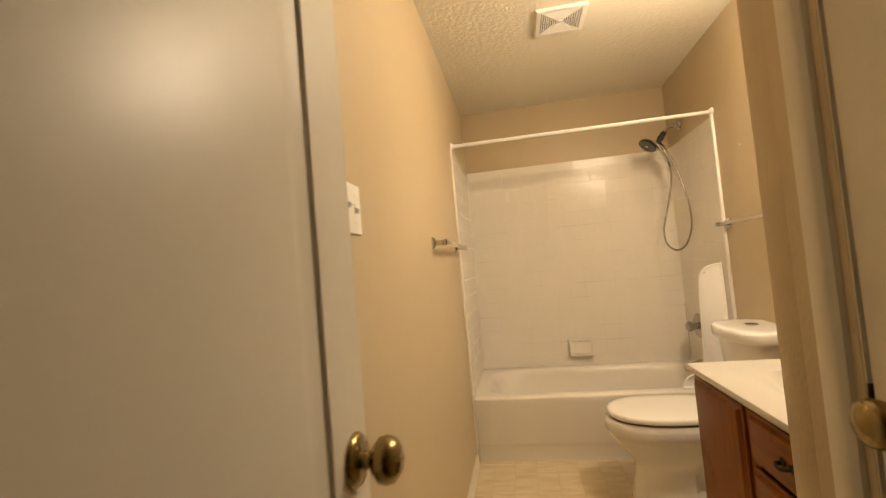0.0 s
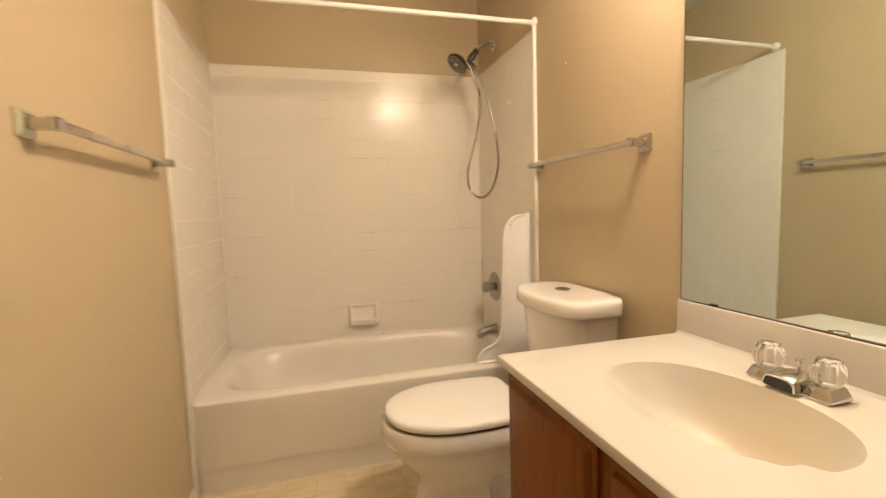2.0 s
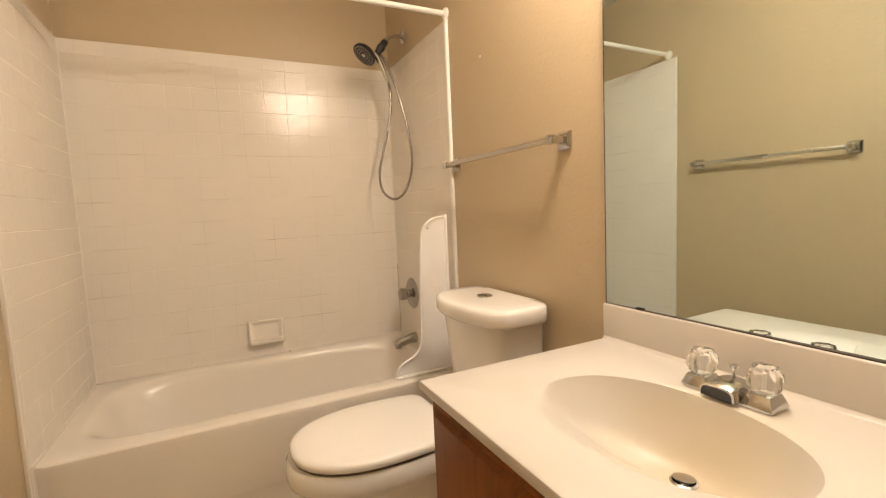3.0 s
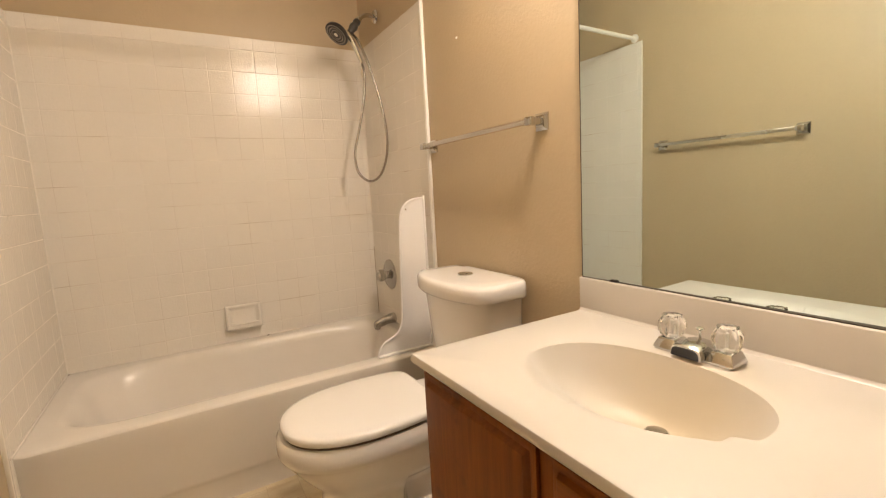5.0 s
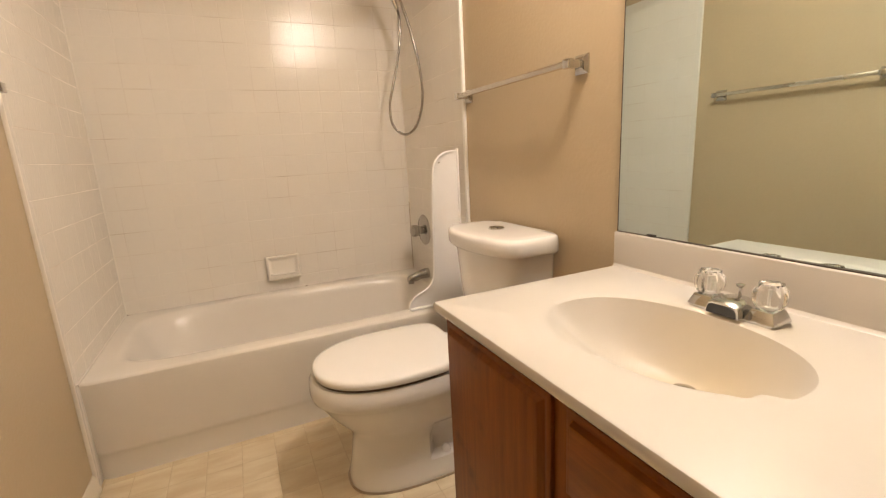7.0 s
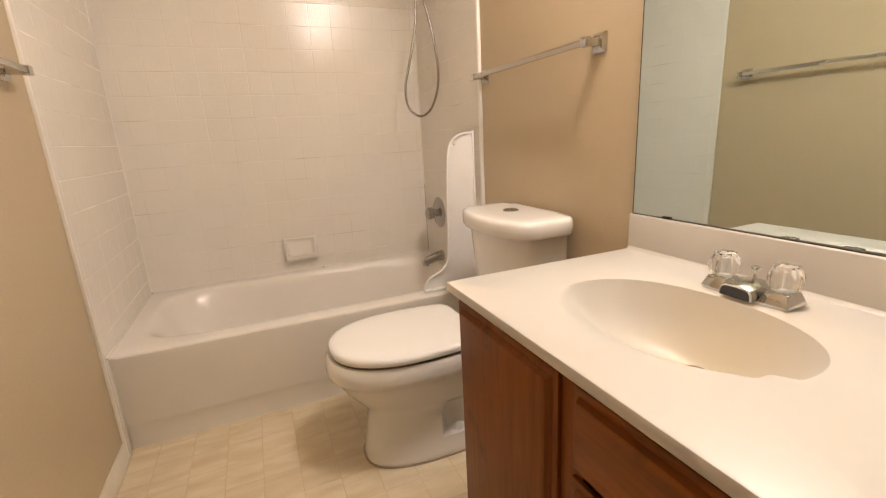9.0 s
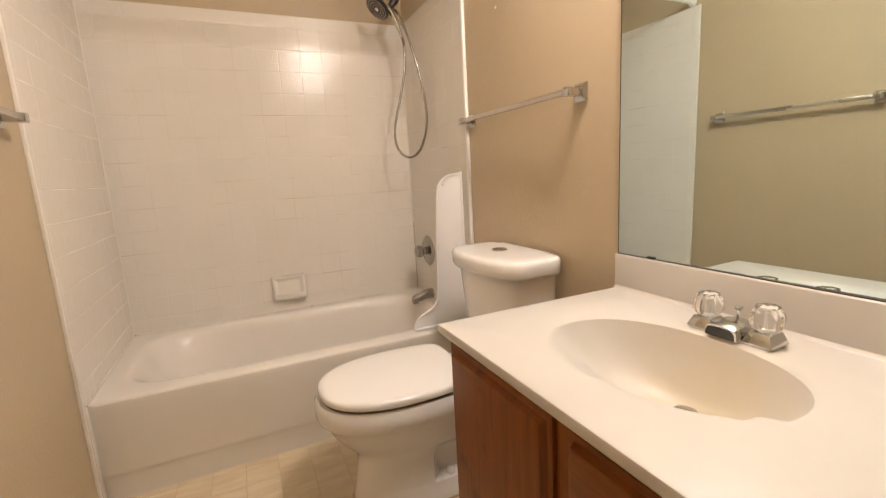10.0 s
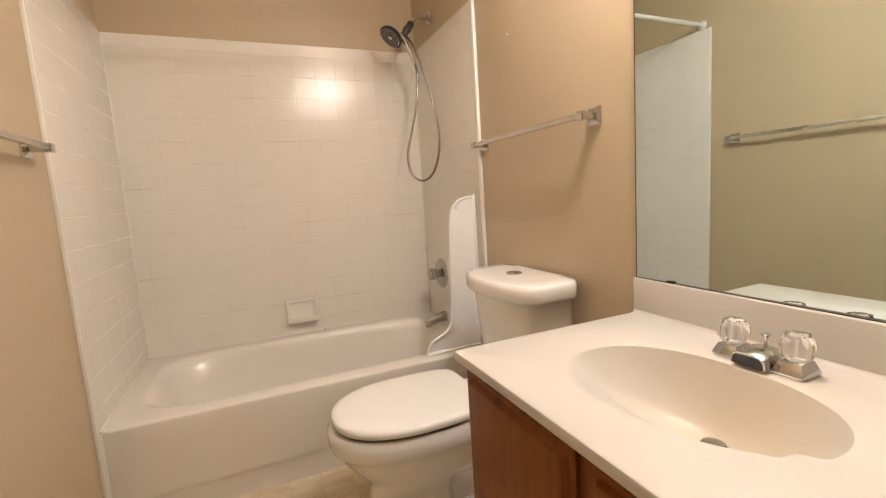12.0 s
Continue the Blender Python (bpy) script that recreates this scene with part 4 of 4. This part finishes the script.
# ---- bathroom door, standing open along the west wall ----
DX, DT = 0.110, 0.035
d1 = thing("door_1", (DX - DT / 2, 0.40, 0.012), "off-white semi-gloss panel door standing open", "door", kind="structure")


def panel_face(sx, d):
    """Leaf face with one tall moulded panel: rings from the edge inwards."""
    y0, y1, z0, z1 = 0.066, 0.741, 0.012, 2.035
    out = []
    for i, dep in ((0.0, 0.003), (0.003, 0.0), (0.117, 0.0), (0.122, 0.006), (0.138, 0.0075), (0.158, 0.006), (0.170, 0.001), (0.178, 0.0)):
        x = sx - d * dep
        out.append([Vector((x, y0 + i, z0 + i)), Vector((x, y1 - i, z0 + i)), Vector((x, y1 - i, z1 - i)), Vector((x, y0 + i, z1 - i))])
    return out


rings = panel_face(DX, 1)[::-1] + panel_face(DX - DT, -1)
leaf = part("leaf", loft(rings), M_DOOR, d1, "", 30)
KY, KZ = 0.690, 0.930
for sx, d in ((DX, 1), (DX - DT, -1)):
    kb = part("knob", lathe([(0.012, 0.010), (0.012, 0.024), (0.021, 0.029), (0.030, 0.037), (0.032, 0.047), (0.029, 0.058), (0.018, 0.066), (0.001, 0.067)], (sx, KY, KZ), (d, 0, 0), 32), M_BRASS, d1, "aged brass knob", 60)
    part("rose", lathe([(0.037, 0), (0.037, 0.003), (0.032, 0.009), (0.018, 0.012), (0.011, 0.013)], (sx, KY, KZ), (d, 0, 0), 32), M_BRASS, kb, "round brass rose", 40)
part("latch_plate", box(DX - DT / 2 - 0.012, DX - DT / 2 + 0.012, 0.7405, 0.7425, KZ - 0.028, KZ + 0.028), M_BRASS, leaf, "brass latch plate")
part("latch_bolt", box(DX - DT / 2 - 0.006, DX - DT / 2 + 0.006, 0.7425, 0.752, KZ - 0.010, KZ + 0.010, 0.002), M_BRASS, leaf)
for z in (0.25, 1.05, 1.80):
    part("hinge", lathe([(0.006, 0), (0.006, 0.09)], (DX + 0.004, 0.064, z), (0, 0, 1), 12), M_BRASS, d1, "brass hinge")


# moulded casing round the closet opening: distance from the outer edge, depth
PROF = ((0.0, 0.0), (0.0, 0.010), (0.006, 0.013), (0.016, 0.0135), (0.026, 0.0165), (0.046, 0.0165), (0.052, 0.014), (0.060, 0.008), (0.062, 0.0))
d2 = thing("door_2", (CLOSET_X, 0.54, 0.012), "off-white closet door with moulded casing, closed", "door", kind="structure")
for s in (1, -1):
    e = 0.914 if s > 0 else 0.140
    rings = [[Vector((CLOSET_X - 0.0005 - d, e - s * u, z)) for u, d in PROF] for z in (0.0, 2.105)]
    part("casing_side", loft(rings), M_DOOR, d2, "", 25)
rings = [[Vector((CLOSET_X - 0.0005 - d, y, 2.105 - u)) for u, d in PROF] for y in (0.203, 0.851)]
part("casing_head", loft(rings), M_DOOR, d2, "", 25)
part("jamb", box(CLOSET_X + 0.001, CLOSET_X + 0.10, 0.8315, 0.8755, 0.0, 2.043, 0.001), M_DOOR, d2)
part("jamb", box(CLOSET_X + 0.001, CLOSET_X + 0.10, 0.204, 0.248, 0.0, 2.043, 0.001), M_DOOR, d2)
part("jamb_head", box(CLOSET_X + 0.001, CLOSET_X + 0.10, 0.2485, 0.8310, 2.030, 2.043, 0.001), M_DOOR, d2)
part("leaf", box(CLOSET_X + 0.004, CLOSET_X + 0.038, 0.252, 0.8265, 0.012, 2.026, 0.002), M_DOOR, d2)
kb = part("knob", lathe([(0.012, 0.010), (0.012, 0.024), (0.021, 0.029), (0.030, 0.037), (0.032, 0.047), (0.029, 0.058), (0.018, 0.066), (0.001, 0.067)], (CLOSET_X + 0.004, 0.757, 0.937), (-1, 0, 0), 32), M_BRASS, d2, "aged brass knob", 60)
part("rose", lathe([(0.031, 0), (0.031, 0.003), (0.028, 0.008), (0.016, 0.011)], (CLOSET_X + 0.004, 0.757, 0.937), (-1, 0, 0), 32), M_BRASS, kb, "round brass rose")
part("strike_plate", box(CLOSET_X - 0.001, CLOSET_X + 0.030, 0.8270, 0.8310, 0.915, 0.968, 0.0008), M_IRON, d2, "dark strike plate at the gap")
# bathroom door frame
fr = thing("door_frame", (0.44, 0, 0), "off-white painted bathroom door frame", "door frame", kind="structure")
part("jamb", box(0.0825, 0.0945, -0.059, 0.0580, 0.0, 2.038, 0.001), M_DOOR, fr)
part("jamb", box(0.7855, 0.7995, -0.059, 0.0580, 0.0, 2.038, 0.001), M_DOOR, fr)
part("jamb_head", box(0.0825, 0.7995, -0.059, 0.0580, 2.0385, 2.0495, 0.001), M_DOOR, fr)

# ---- floor pattern pieces ----
VP = 0.1175
fx = joints(0.0175, W - 0.0175, 0.2255, VP)
JOINT = 0.0011
lay_tiles(floor, "floor_tile", fx, joints(1.93, 2.822, 2.790, VP), lambda u, v: pose(u, v, -0.003), 0.003, M_VINYL)
lay_tiles(floor, "floor_tile", joints(0.0175, 1.05, 0.2255, VP), joints(1.075, 1.93, 2.790, VP), lambda u, v: pose(u, v, -0.003), 0.003, M_VINYL)
lay_tiles(floor, "floor_tile", joints(0.0175, CLOSET_X, 0.2255, VP), joints(-0.058, 1.075, 2.790, VP), lambda u, v: pose(u, v, -0.003), 0.003, M_VINYL)
